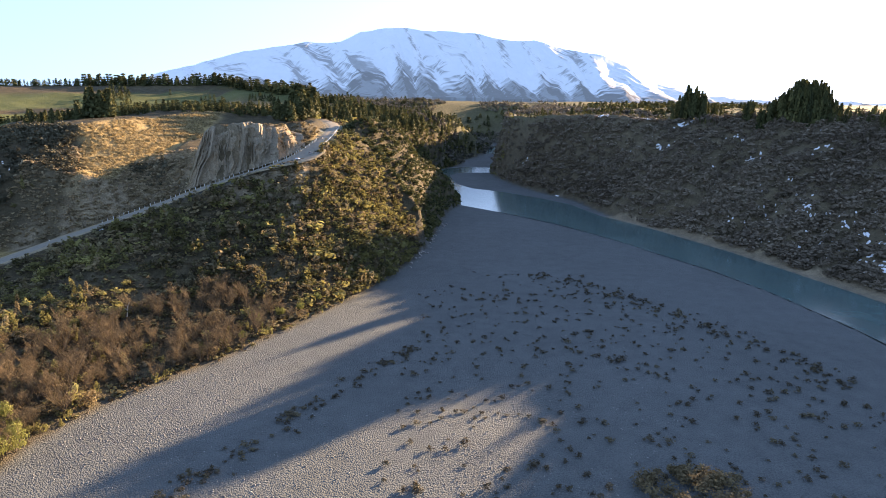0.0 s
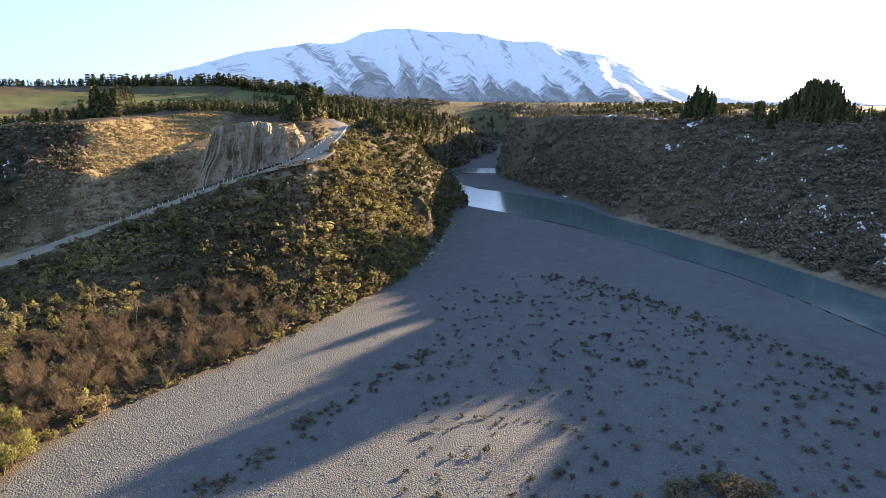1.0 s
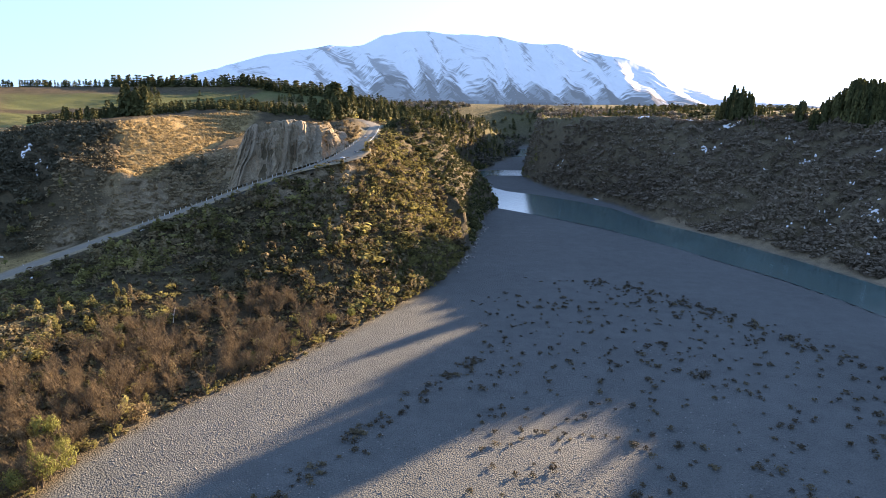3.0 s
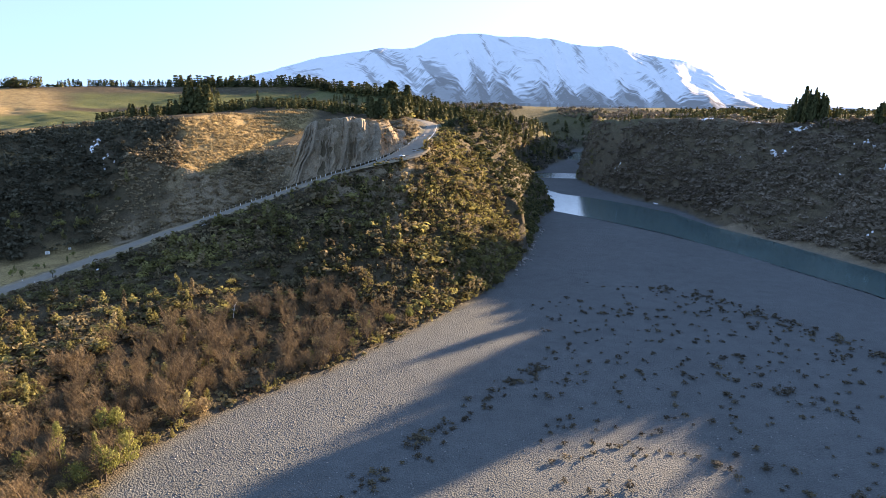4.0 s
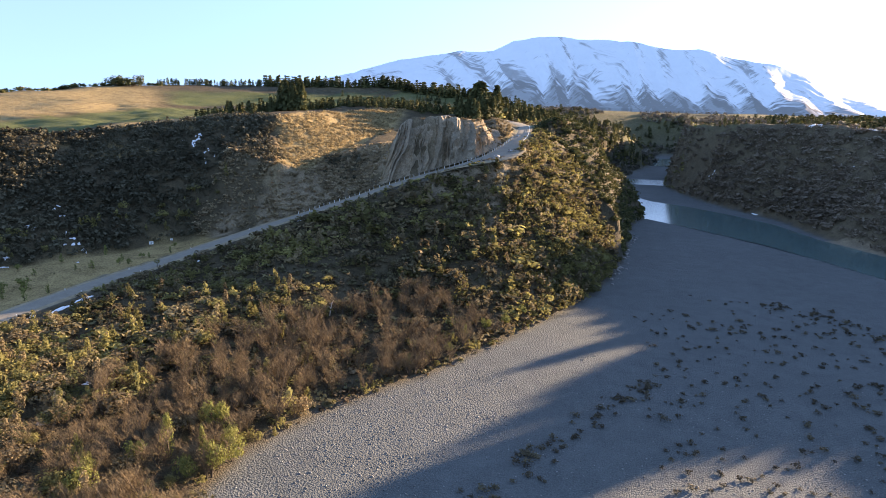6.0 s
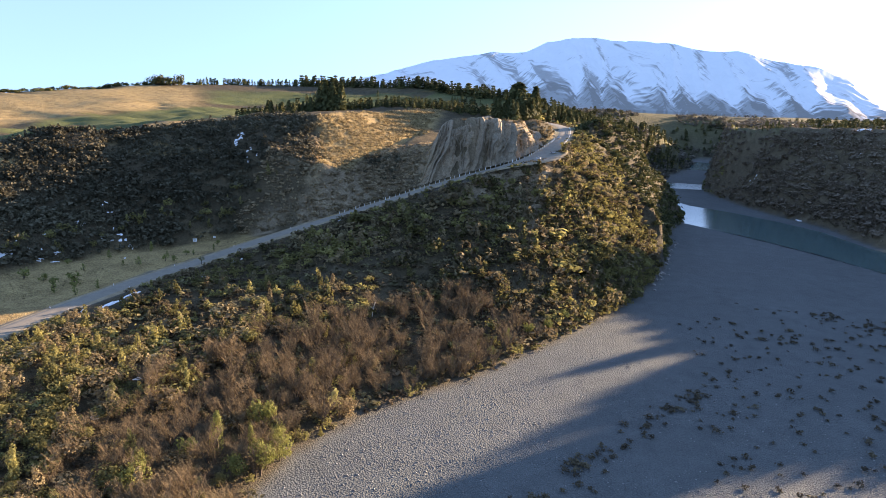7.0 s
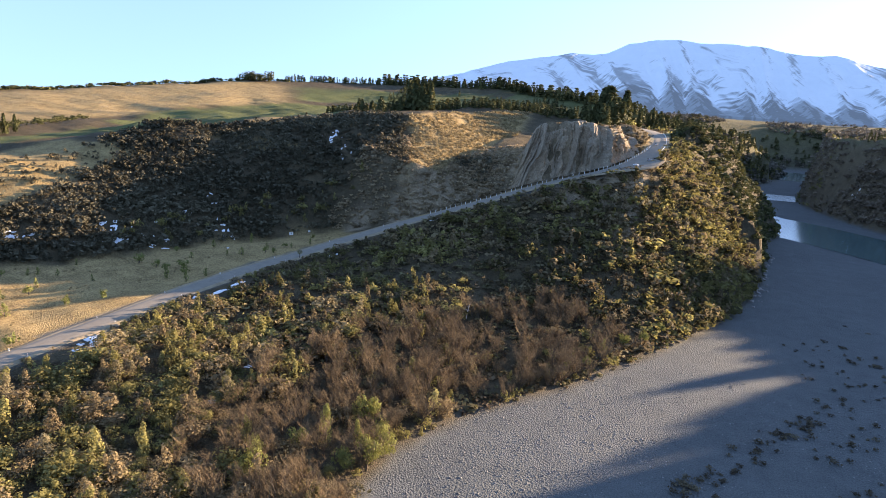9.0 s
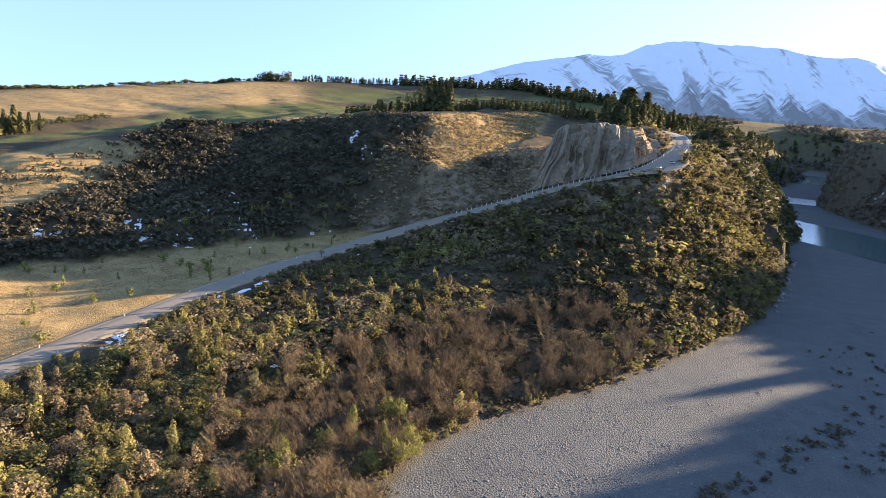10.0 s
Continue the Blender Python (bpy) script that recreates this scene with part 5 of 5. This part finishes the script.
# dark bushes on the near gravel
x, y, r = scatter(150, 80, 128, 148, 182, lambda x, y, r: np.hypot((x - 103) / 22, (y - 165) / 14) < 1, 74)
rows = rows_of(x[:58], y[:58], r, 9, 3.2, 6.0, (1.1, 1.5), np.full(len(x[:58]), 0.3), 0.05)
rows[:, 0] += 5
plant_things("gravel_thicket_bush", far_all, rows, (MAT_BARK, MAT_BROWN), ("stem", "crown"), "dark leafless thicket bush on the near gravel", "bush", "thicket on the gravel")

# field hedges, tree clumps on the ridge
hedge = along([(-720, 250, 0), (-690, 349, 0), (-701, 387, 0), (-726, 470, 0), (-740, 500, 0)], 4.5)
r = np.random.RandomState(75)
hrows = rows_of(hedge[:, 0] + r.normal(0, 2, len(hedge)), hedge[:, 1] + r.normal(0, 2, len(hedge)), r, 9, 5, 10, (0.9, 1.3), np.full(len(hedge), 0.1))
hrows[:, 0] += 5
plant_things("hedge_tree", far_all, hrows, (MAT_BARK, MAT_PINE), ("trunk", "crown"), "dark shelter-belt tree at the field edge", "tree", "shelter belt trees")
x, y, r = scatter(40, -1015, -965, 1085, 1125, lambda x, y, r: x == x, 76)
crows = rows_of(x[:14], y[:14], r, 9, 18, 26, (0.8, 1.1), np.full(14, 0.1))
crows[:, 0] += 5
plant_things("ridge_tree", far_all, crows, (MAT_BARK, MAT_PINE), ("trunk", "crown"), "broad dark tree in a clump on the skyline ridge", "tree", "clump of trees on the ridge")
x, y, r = scatter(30, -700, -670, 330, 380, lambda x, y, r: x == x, 77)
plant_things("field_pine", PINES, rows_of(x[:14], y[:14], r, 4, 15, 24, (0.7, 1.0)), (MAT_BARK, MAT_PINE), ("trunk", "crown"), "dark pine standing at the field corner", "tree", "pines at the field corner")


# ---- snow lying in the shade ----
def snow_patch(cx, cy, rx, ry, turn, seed, lace=0.1, n=26):
    """Thin broken sheet of snow that follows the ground."""
    u, v = np.meshgrid(np.linspace(-1, 1, n), np.linspace(-1, 1, n), indexing="ij")
    x = cx + u * rx * math.cos(turn) - v * ry * math.sin(turn)
    y = cy + u * rx * math.sin(turn) + v * ry * math.cos(turn)
    keep = (np.hypot(u, v) + 0.9 * fbm(x, y, rx * 0.5 + 1, 3, seed) < 0.72) & (fbm(x, y, 2.6, 3, seed + 5) > lace - 0.35)
    z = ground_at(x, y) + 0.3 + (cx > 0) * 0.6
    a = keep[:-1, :-1] & keep[1:, :-1] & keep[1:, 1:] & keep[:-1, 1:]
    f = grid_faces(n, n)[a.ravel()]
    if len(f) < 4:
        return None
    used = np.unique(f)
    back = np.zeros(n * n, int)
    back[used] = np.arange(len(used))
    top = np.stack([x, y, z], 2).reshape(-1, 3)[used]
    f = back[f]
    low = top - np.array([0, 0, 0.45 + (cx > 0) * 0.8])
    edges = {}
    for q in f:
        for k in range(4):
            e = (q[k], q[(k + 1) % 4])
            if (e[1], e[0]) in edges:
                del edges[(e[1], e[0])]
            else:
                edges[e] = 1
    side = [(b, a_, a_ + len(top), b + len(top)) for a_, b in edges]
    return np.concatenate([top, low]), np.concatenate([f, np.array(side)])


SNOW = []
for k, (cx, cy, rx, ry, turn, lace) in enumerate(LEFT_SNOW + RIGHT_SNOW):
    SNOW.append(snow_patch(cx, cy, rx * 0.85, ry * 0.85, turn, 300 + 7 * k, lace + 0.16))
r = np.random.RandomState(311)
for k, (px, py) in enumerate(SNOW_SPOTS):
    SNOW.append(snow_patch(px, py, r.uniform(0.9, 2.6), r.uniform(0.7, 1.7), r.uniform(0, 3), 900 + 3 * k, 0.2, 15))
tagged(new("old_snow", mesh_of("old_snow", *joined([p for p in SNOW if p]), MAT_SNOW, True)), "broken scraps of old white snow lying in the shade", "snow", kind="stuff")


# ---- small things ----
def finish(bm, name, mat, parent=None, label="", smooth=False, bevel=0.0):
    if bevel:
        bmesh.ops.bevel(bm, geom=bm.edges[:], offset=bevel, segments=2, affect="EDGES", clamp_overlap=True)
    me = bpy.data.meshes.new(name)
    bm.to_mesh(me)
    bm.free()
    me.materials.append(mat)
    me.polygons.foreach_set("use_smooth", [smooth] * len(me.polygons))
    ob = new(name, me)
    if parent:
        ob.parent = parent
    return tagged(ob, label) if label else ob


def part(name, bm, mat, parent, label="", smooth=False, bevel=0.0):
    return finish(bm, name, mat, parent, label, smooth, bevel)


def box(sx, sy, sz, at=(0, 0, 0), bm=None):
    bm = bm or bmesh.new()
    bmesh.ops.create_cube(bm, size=1, matrix=Matrix.Translation(at) @ Matrix.Diagonal((sx, sy, sz, 1)))
    return bm


def rod(r, p, q, bm=None, sides=8, r2=None):
    bm = bm or bmesh.new()
    p, q = Vector(p), Vector(q)
    m = Matrix.Translation((p + q) / 2) @ (q - p).to_track_quat("Z", "Y").to_matrix().to_4x4()
    bmesh.ops.create_cone(bm, cap_ends=True, segments=sides, radius1=r, radius2=r if r2 is None else r2, depth=(q - p).length, matrix=m)
    return bm


def gz(x, y):
    return float(ground_at(np.array([x]), np.array([y]))[0])


PAINT_WHITE = plain("white_paint", (0.72, 0.72, 0.7), (0.84, 0.84, 0.82), 4.0, 0.4, 0, 0.02)
CAR_WHITE = plain("white_car_paint", (0.78, 0.78, 0.78), (0.84, 0.84, 0.84), 1.0, 0.25, 0, 0, 0.5)
CAR_SILVER = plain("silver_car_paint", (0.5, 0.51, 0.53), (0.58, 0.59, 0.6), 1.0, 0.3, 0.6, 0, 0.5)
GLASS_DARK = plain("dark_car_glass", (0.015, 0.018, 0.02), (0.025, 0.028, 0.03), 1.0, 0.06, 0, 0, 0.6)
RUBBER = plain("tyre_rubber", (0.02, 0.02, 0.02), (0.035, 0.035, 0.035), 6.0, 0.85)
STEEL = plain("galvanised_steel", (0.45, 0.46, 0.47), (0.6, 0.6, 0.6), 2.0, 0.45, 0.7, 0.05)
TIMBER = plain("weathered_timber", (0.2, 0.16, 0.12), (0.36, 0.3, 0.23), 3.0, 0.9)
RED_LENS = plain("red_lens", (0.3, 0.01, 0.01), (0.4, 0.02, 0.015), 1.0, 0.2, 0, 0)
LAMP_LENS = plain("clear_lens", (0.6, 0.6, 0.6), (0.7, 0.7, 0.7), 1.0, 0.1, 0, 0)


def hull(profile, half, inset_top, bm):
    """A car body shell from a side profile of (x, z), narrowed towards the roof."""
    top = max(z for _, z in profile)
    rows = []
    for sgn in (-1, 1):
        rows.append([bm.verts.new((x, sgn * (half - inset_top * max(0, (z - 0.8) / (top - 0.8))), z)) for x, z in profile])
    a, b = rows
    n = len(profile)
    for k in range(n):
        j = (k + 1) % n
        bm.faces.new((a[k], a[j], b[j], b[k]))
    bm.faces.new(a[::-1])
    bm.faces.new(b)
    bmesh.ops.recalc_face_normals(bm, faces=bm.faces[:])
    return bm


def build_car(x, y, turn, paint, label, van=False):
    e = new("car")
    e.matrix_basis = Matrix.Translation((x, y, road_z(x, y))) @ Matrix.Rotation(turn, 4, "Z")
    tall = 1.75 if van else 1.46
    part("body", hull([(-2.15, 0.35), (-2.2, 0.75), (-2.1, 0.98), (-1.0, 1.02), (1.05, 0.98), (1.95, 0.8), (2.15, 0.62), (2.15, 0.35)], 0.86, 0.04, bmesh.new()), paint, e, "", True, 0.05)
    part("cabin", hull([(-2.02 if van else -1.85, 0.98), (-1.85 if van else -1.3, tall - 0.05), (-0.9, tall), (0.15, tall - 0.02), (1.1, 0.98)], 0.8, 0.14, bmesh.new()), GLASS_DARK, e, "dark tinted glass cabin", True, 0.04)
    part("roof", box(1.5 if van else 1.15, 1.2, 0.05, (-0.6, 0, tall + 0.0)), paint, e, "", True, 0.02)
    for sx in (-1.32, 1.36):
        for sy in (-0.84, 0.84):
            w = part("wheel", rod(0.32, (sx, sy - 0.1, 0.32), (sx, sy + 0.1, 0.32), None, 18), RUBBER, e, "black rubber tyre", True)
            part("rim", rod(0.19, (sx, sy - 0.108, 0.32), (sx, sy + 0.108, 0.32), None, 12), STEEL, w, "silver wheel rim")
    for sy in (-0.62, 0.62):
        part("headlight", box(0.08, 0.36, 0.14, (2.1, sy, 0.72)), LAMP_LENS, e, "clear headlight", False, 0.02)
        part("tail_light", box(0.06, 0.3, 0.18, (-2.17, sy, 0.82)), RED_LENS, e, "red tail light", False, 0.02)
    part("windscreen_pillar", rod(0.03, (1.08, 0.78, 1.0), (0.15, 0.67, tall - 0.03), None, 6), paint, e)
    part("windscreen_pillar", rod(0.03, (1.08, -0.78, 1.0), (0.15, -0.67, tall - 0.03), None, 6), paint, e)
    tagged(e, label, "car", "cars on the road")


def road_z(x, y):
    _, _, h = off_line(np.array([float(x)]), np.array([float(y)]), ROAD)
    return float(h[0]) + 0.06


build_car(-127.5, 476.5, 0.75, CAR_WHITE, "white car parked on the road shoulder")
build_car(-119.5, 491.5, 1.0, CAR_SILVER, "silver hatchback parked on the wide shoulder", True)
build_car(-120.5, 543, 1.66, CAR_WHITE, "white car driving up towards the crest")


def build_marker(x, y, h, mat, name, label, category, group, base):
    e = new(name)
    e.matrix_basis = Matrix.Translation((x, y, base)) @ Matrix.Rotation(RNG.uniform(0, 6), 4, "Z") @ Matrix.Rotation(RNG.normal(0, 0.03), 4, "X")
    part("post", box(0.3, 0.2, h + 0.3, (0, 0, h / 2 - 0.15)), mat, e, "", False, 0.015)
    part("reflector", box(0.18, 0.02, 0.25, (0, -0.11, h - 0.22)), RED_LENS, e, "small red reflector")
    tagged(e, label, category, group)


line = along(ROAD, 1.0)
tan = np.gradient(line[:, :2], axis=0)
tan /= np.linalg.norm(tan, axis=1)[:, None]
left = np.stack([-tan[:, 1], tan[:, 0]], 1)
far_along = np.concatenate([[0], np.cumsum(np.linalg.norm(np.diff(line[:, :2], axis=0), axis=1))])
start = far_along[np.argmin(np.hypot(line[:, 0] + 262, line[:, 1] - 410))]
stop = far_along[np.argmin(np.hypot(line[:, 0] + 119, line[:, 1] - 535))]
for s in np.arange(start, stop, 3.8):
    k = int(np.searchsorted(far_along, s))
    w = 5.4 + 3.4 * math.exp(-((line[k, 1] - 490) / 28) ** 2)
    x, y = line[k, :2] + left[k] * w
    build_marker(x, y, 2.2, PAINT_WHITE, "guide_post", "white roadside post along the foot of the cutting", "post", "posts by the cutting", max(gz(x, y), line[k, 2] - 0.4))
for s in np.arange(start - 330, start, 42.0):
    k = int(np.searchsorted(far_along, s))
    for sgn in (1, -1):
        x, y = line[k, :2] + left[k] * 5.6 * sgn
        build_marker(x, y, 1.3, PAINT_WHITE, "edge_marker_post", "white edge marker post beside the valley road", "post", "road edge posts", gz(x, y))


def build_guardrail():
    e = new("guardrail")
    sel = [k for k in range(len(line)) if 515 < line[k, 1] < 640]
    pts = [(*(line[k, :2] - left[k] * 5.2), line[k, 2]) for k in sel[::3]]
    for a, b in zip(pts, pts[1:]):
        bm = bmesh.new()
        for dz in (0.62, 0.95):
            rod(0.1, (a[0], a[1], a[2] + dz), (b[0], b[1], b[2] + dz), bm, 6)
        part("rail", bm, PAINT_WHITE, e)
    for a in pts:
        part("post", rod(0.09, (a[0], a[1], a[2] - 1.0), (a[0], a[1], a[2] + 1.05), None, 6), PAINT_WHITE, e)
    tagged(e, "white two-rail guard barrier at the crest of the road", "guardrail")


build_guardrail()


def build_sign(x, y, turn, w, h, up):
    e = new("road_sign")
    e.matrix_basis = Matrix.Translation((x, y, gz(x, y))) @ Matrix.Rotation(turn, 4, "Z")
    for sx in (-w * 0.36, w * 0.36):
        part("post", box(0.12, 0.12, up + h + 0.4, (sx, 0.09, (up + h) / 2 - 0.2)), TIMBER, e)
    part("panel", box(w, 0.05, h, (0, 0, up + h / 2)), PAINT_WHITE, e, "white sign panel with unreadable bars", False, 0.01)
    for k in range(3):
        part("text_bar", box(w * (0.7 - 0.12 * k), 0.012, h * 0.1, (0, -0.032, up + h * (0.75 - 0.24 * k))), GLASS_DARK, e, "dark bar")
    tagged(e, "white roadside sign panel on two timber posts", "sign", "road signs")


build_sign(-358, 368, 0.6, 2.8, 2.2, 1.2)
build_sign(-351, 381, 0.6, 1.6, 1.4, 1.2)


def build_cabbage_tree(x, y):
    e = new("cabbage_tree")
    e.matrix_basis = Matrix.Translation((x, y, gz(x, y) - 0.1))
    v, f = tube([(0, 0, 0), (0.15, 0.05, 1.6), (0.1, 0.1, 3.4)], [0.26, 0.2, 0.17], 7)
    new("trunk", mesh_of("trunk", v, f, MAT_BARK, True)).parent = e
    r = np.random.RandomState(81)
    d = r.normal(0, 1, (330, 3))
    d /= np.linalg.norm(d, axis=1)[:, None]
    d[:, 2] = d[:, 2] * 0.8 + 0.1
    c = np.array([0.1, 0.1, 4.0]) + d * r.uniform(0.5, 1.5, 330)[:, None]
    n = len(c)
    side = np.cross(d, r.normal(0, 1, (n, 3)))
    side /= np.linalg.norm(side, axis=1)[:, None]
    v = np.stack([c - side * 0.06, c + side * 0.06, c + d * 1.0], 1).reshape(-1, 3)
    f = np.arange(n * 3).reshape(-1, 3)
    new("leaf_head", mesh_of("leaf_head", v, f, MAT_SHRUB, False, {"tint": np.full(len(v), 0.5)})).parent = e
    tagged(e, "cabbage tree with one round spiky leaf head", "tree")


build_cabbage_tree(-316, 320)


def build_dead_tree(x, y):
    e = new("dead_tree")
    e.matrix_basis = Matrix.Translation((x, y, gz(x, y) - 0.2))
    r = np.random.RandomState(83)
    grey = plain("bleached_wood", (0.5, 0.46, 0.4), (0.68, 0.64, 0.57), 2.0, 0.8)
    v, f = tube([(0, 0, 0), (0.4, 0.1, 3.5), (1.2, 0.2, 7.0), (2.2, 0.3, 9.5)], [0.32, 0.26, 0.18, 0.06], 7)
    new("trunk", mesh_of("trunk", v, f, grey, True)).parent = e
    for _ in range(9):
        z = r.uniform(3, 8.5)
        b = np.array([0.17 * z - 0.2, 0.05 * z, z])
        w = r.uniform(0, 6.28)
        q = b + np.array([math.cos(w) * 1.3, math.sin(w) * 1.3, r.uniform(0.4, 1.4)])
        v, f = tube([b, (b + q) / 2 + r.normal(0, 0.1, 3), q], [0.11, 0.08, 0.02], 5)
        new("branch", mesh_of("branch", v, f, grey, True)).parent = e
    tagged(e, "bleached dead tree standing in the slope scrub", "tree")


build_dead_tree(-190, 300)


def build_log(x, y, turn, length):
    grey = plain("fallen_wood", (0.42, 0.35, 0.27), (0.62, 0.54, 0.43), 2.0, 0.85)
    z = gz(x, y) + 2.6
    v, f = tube([(x + math.cos(turn) * length * (s - 0.5), y + math.sin(turn) * length * (s - 0.5), z + 0.5 * math.sin(3 * s)) for s in np.linspace(0, 1, 7)], [0.34, 0.33, 0.3, 0.27, 0.22, 0.16, 0.06], 8)
    e = new("fallen_log", mesh_of("fallen_log", v, f, grey, True))
    tagged(e, "pale fallen tree trunk lying across the scrub", "log")


build_log(-243, 106, 0.35, 17)


def build_boulder(x, y, s, seed, mat, label, group=""):
    bm = bmesh.new()
    bmesh.ops.create_icosphere(bm, subdivisions=2, radius=s)
    r = Vector((seed * 1.7, seed * 0.3, 5))
    for v in bm.verts:
        v.co *= 1 + 0.35 * noise.noise(v.co / s * 0.9 + r)
        v.co.z *= 0.7
    ob = finish(bm, "boulder", mat, None, "", False)
    ob.matrix_basis = Matrix.Translation((x, y, gz(x, y) + s * 0.2))
    tagged(ob, label, "boulder", group)


PALE_ROCK = plain("pale_rock", (0.5, 0.48, 0.44), (0.7, 0.68, 0.64), 0.8, 0.9)
GREY_ROCK = plain("grey_rock", (0.17, 0.16, 0.15), (0.32, 0.3, 0.28), 0.8, 0.9)
build_boulder(-241, 160, 1.5, 3, PALE_ROCK, "pale boulder showing among the slope shrubs")
r = np.random.RandomState(87)
for k in range(46):
    t = r.rand()
    x, y = -36 + 26 * t + r.normal(0, 3) + 5, 500 + 190 * t + r.normal(0, 8)
    if inside(np.array([x]), np.array([y]), BED)[0]:
        build_boulder(x, y, r.uniform(0.5, 1.9), k, GREY_ROCK, "dark grey fallen rock at the foot of the spur", "fallen rocks")


def build_stones():
    """Cobbles too many to count, strewn over the near gravel."""
    x, y, r = scatter(26000, -175, 120, 110, 330, lambda x, y, r: in_bed(x, y) & (off_line(x, y, BANK)[0] > 1.5) & (r.rand(len(x)) < 0.45 + fbm(x, y, 22, 3, 120)), 88)
    n = len(x)
    s = 0.11 + 0.38 * r.rand(n) ** 2.5
    o = np.array([(1, 0, 0), (-1, 0, 0), (0, 1, 0), (0, -1, 0), (0, 0, 0.7), (0, 0, -0.7)], float)
    f = np.array([(0, 2, 4), (2, 1, 4), (1, 3, 4), (3, 0, 4), (2, 0, 5), (1, 2, 5), (3, 1, 5), (0, 3, 5)])
    v = o[None] * s[:, None, None] * r.uniform(0.7, 1.3, (n, 6, 1))
    w = r.uniform(0, 6.283, n)[:, None]
    vx = v[..., 0] * np.cos(w) - v[..., 1] * np.sin(w) + x[:, None]
    vy = v[..., 0] * np.sin(w) + v[..., 1] * np.cos(w) + y[:, None]
    vz = v[..., 2] + (ground_at(x, y) + s * 0.25)[:, None]
    F = (f[None] + (np.arange(n) * 6)[:, None, None]).reshape(-1, 3)
    m, nn, l = nodes_of("river_cobbles")
    b = principled(nn, l, 0.85, 0.25)
    g = nn.new("ShaderNodeNewGeometry")
    l.new(ramp(nn, l, g.outputs["Random Per Island"], (0.0, (0.1, 0.1, 0.098)), (0.5, (0.18, 0.178, 0.172)), (1.0, (0.3, 0.295, 0.285))), b.inputs["Base Color"])
    me = mesh_of("river_cobbles", np.stack([vx, vy, vz], 2).reshape(-1, 3), F, m, True)
    tagged(new("river_cobbles", me), "loose grey greywacke cobbles strewn over the river bed", "stones", kind="stuff")


build_stones()
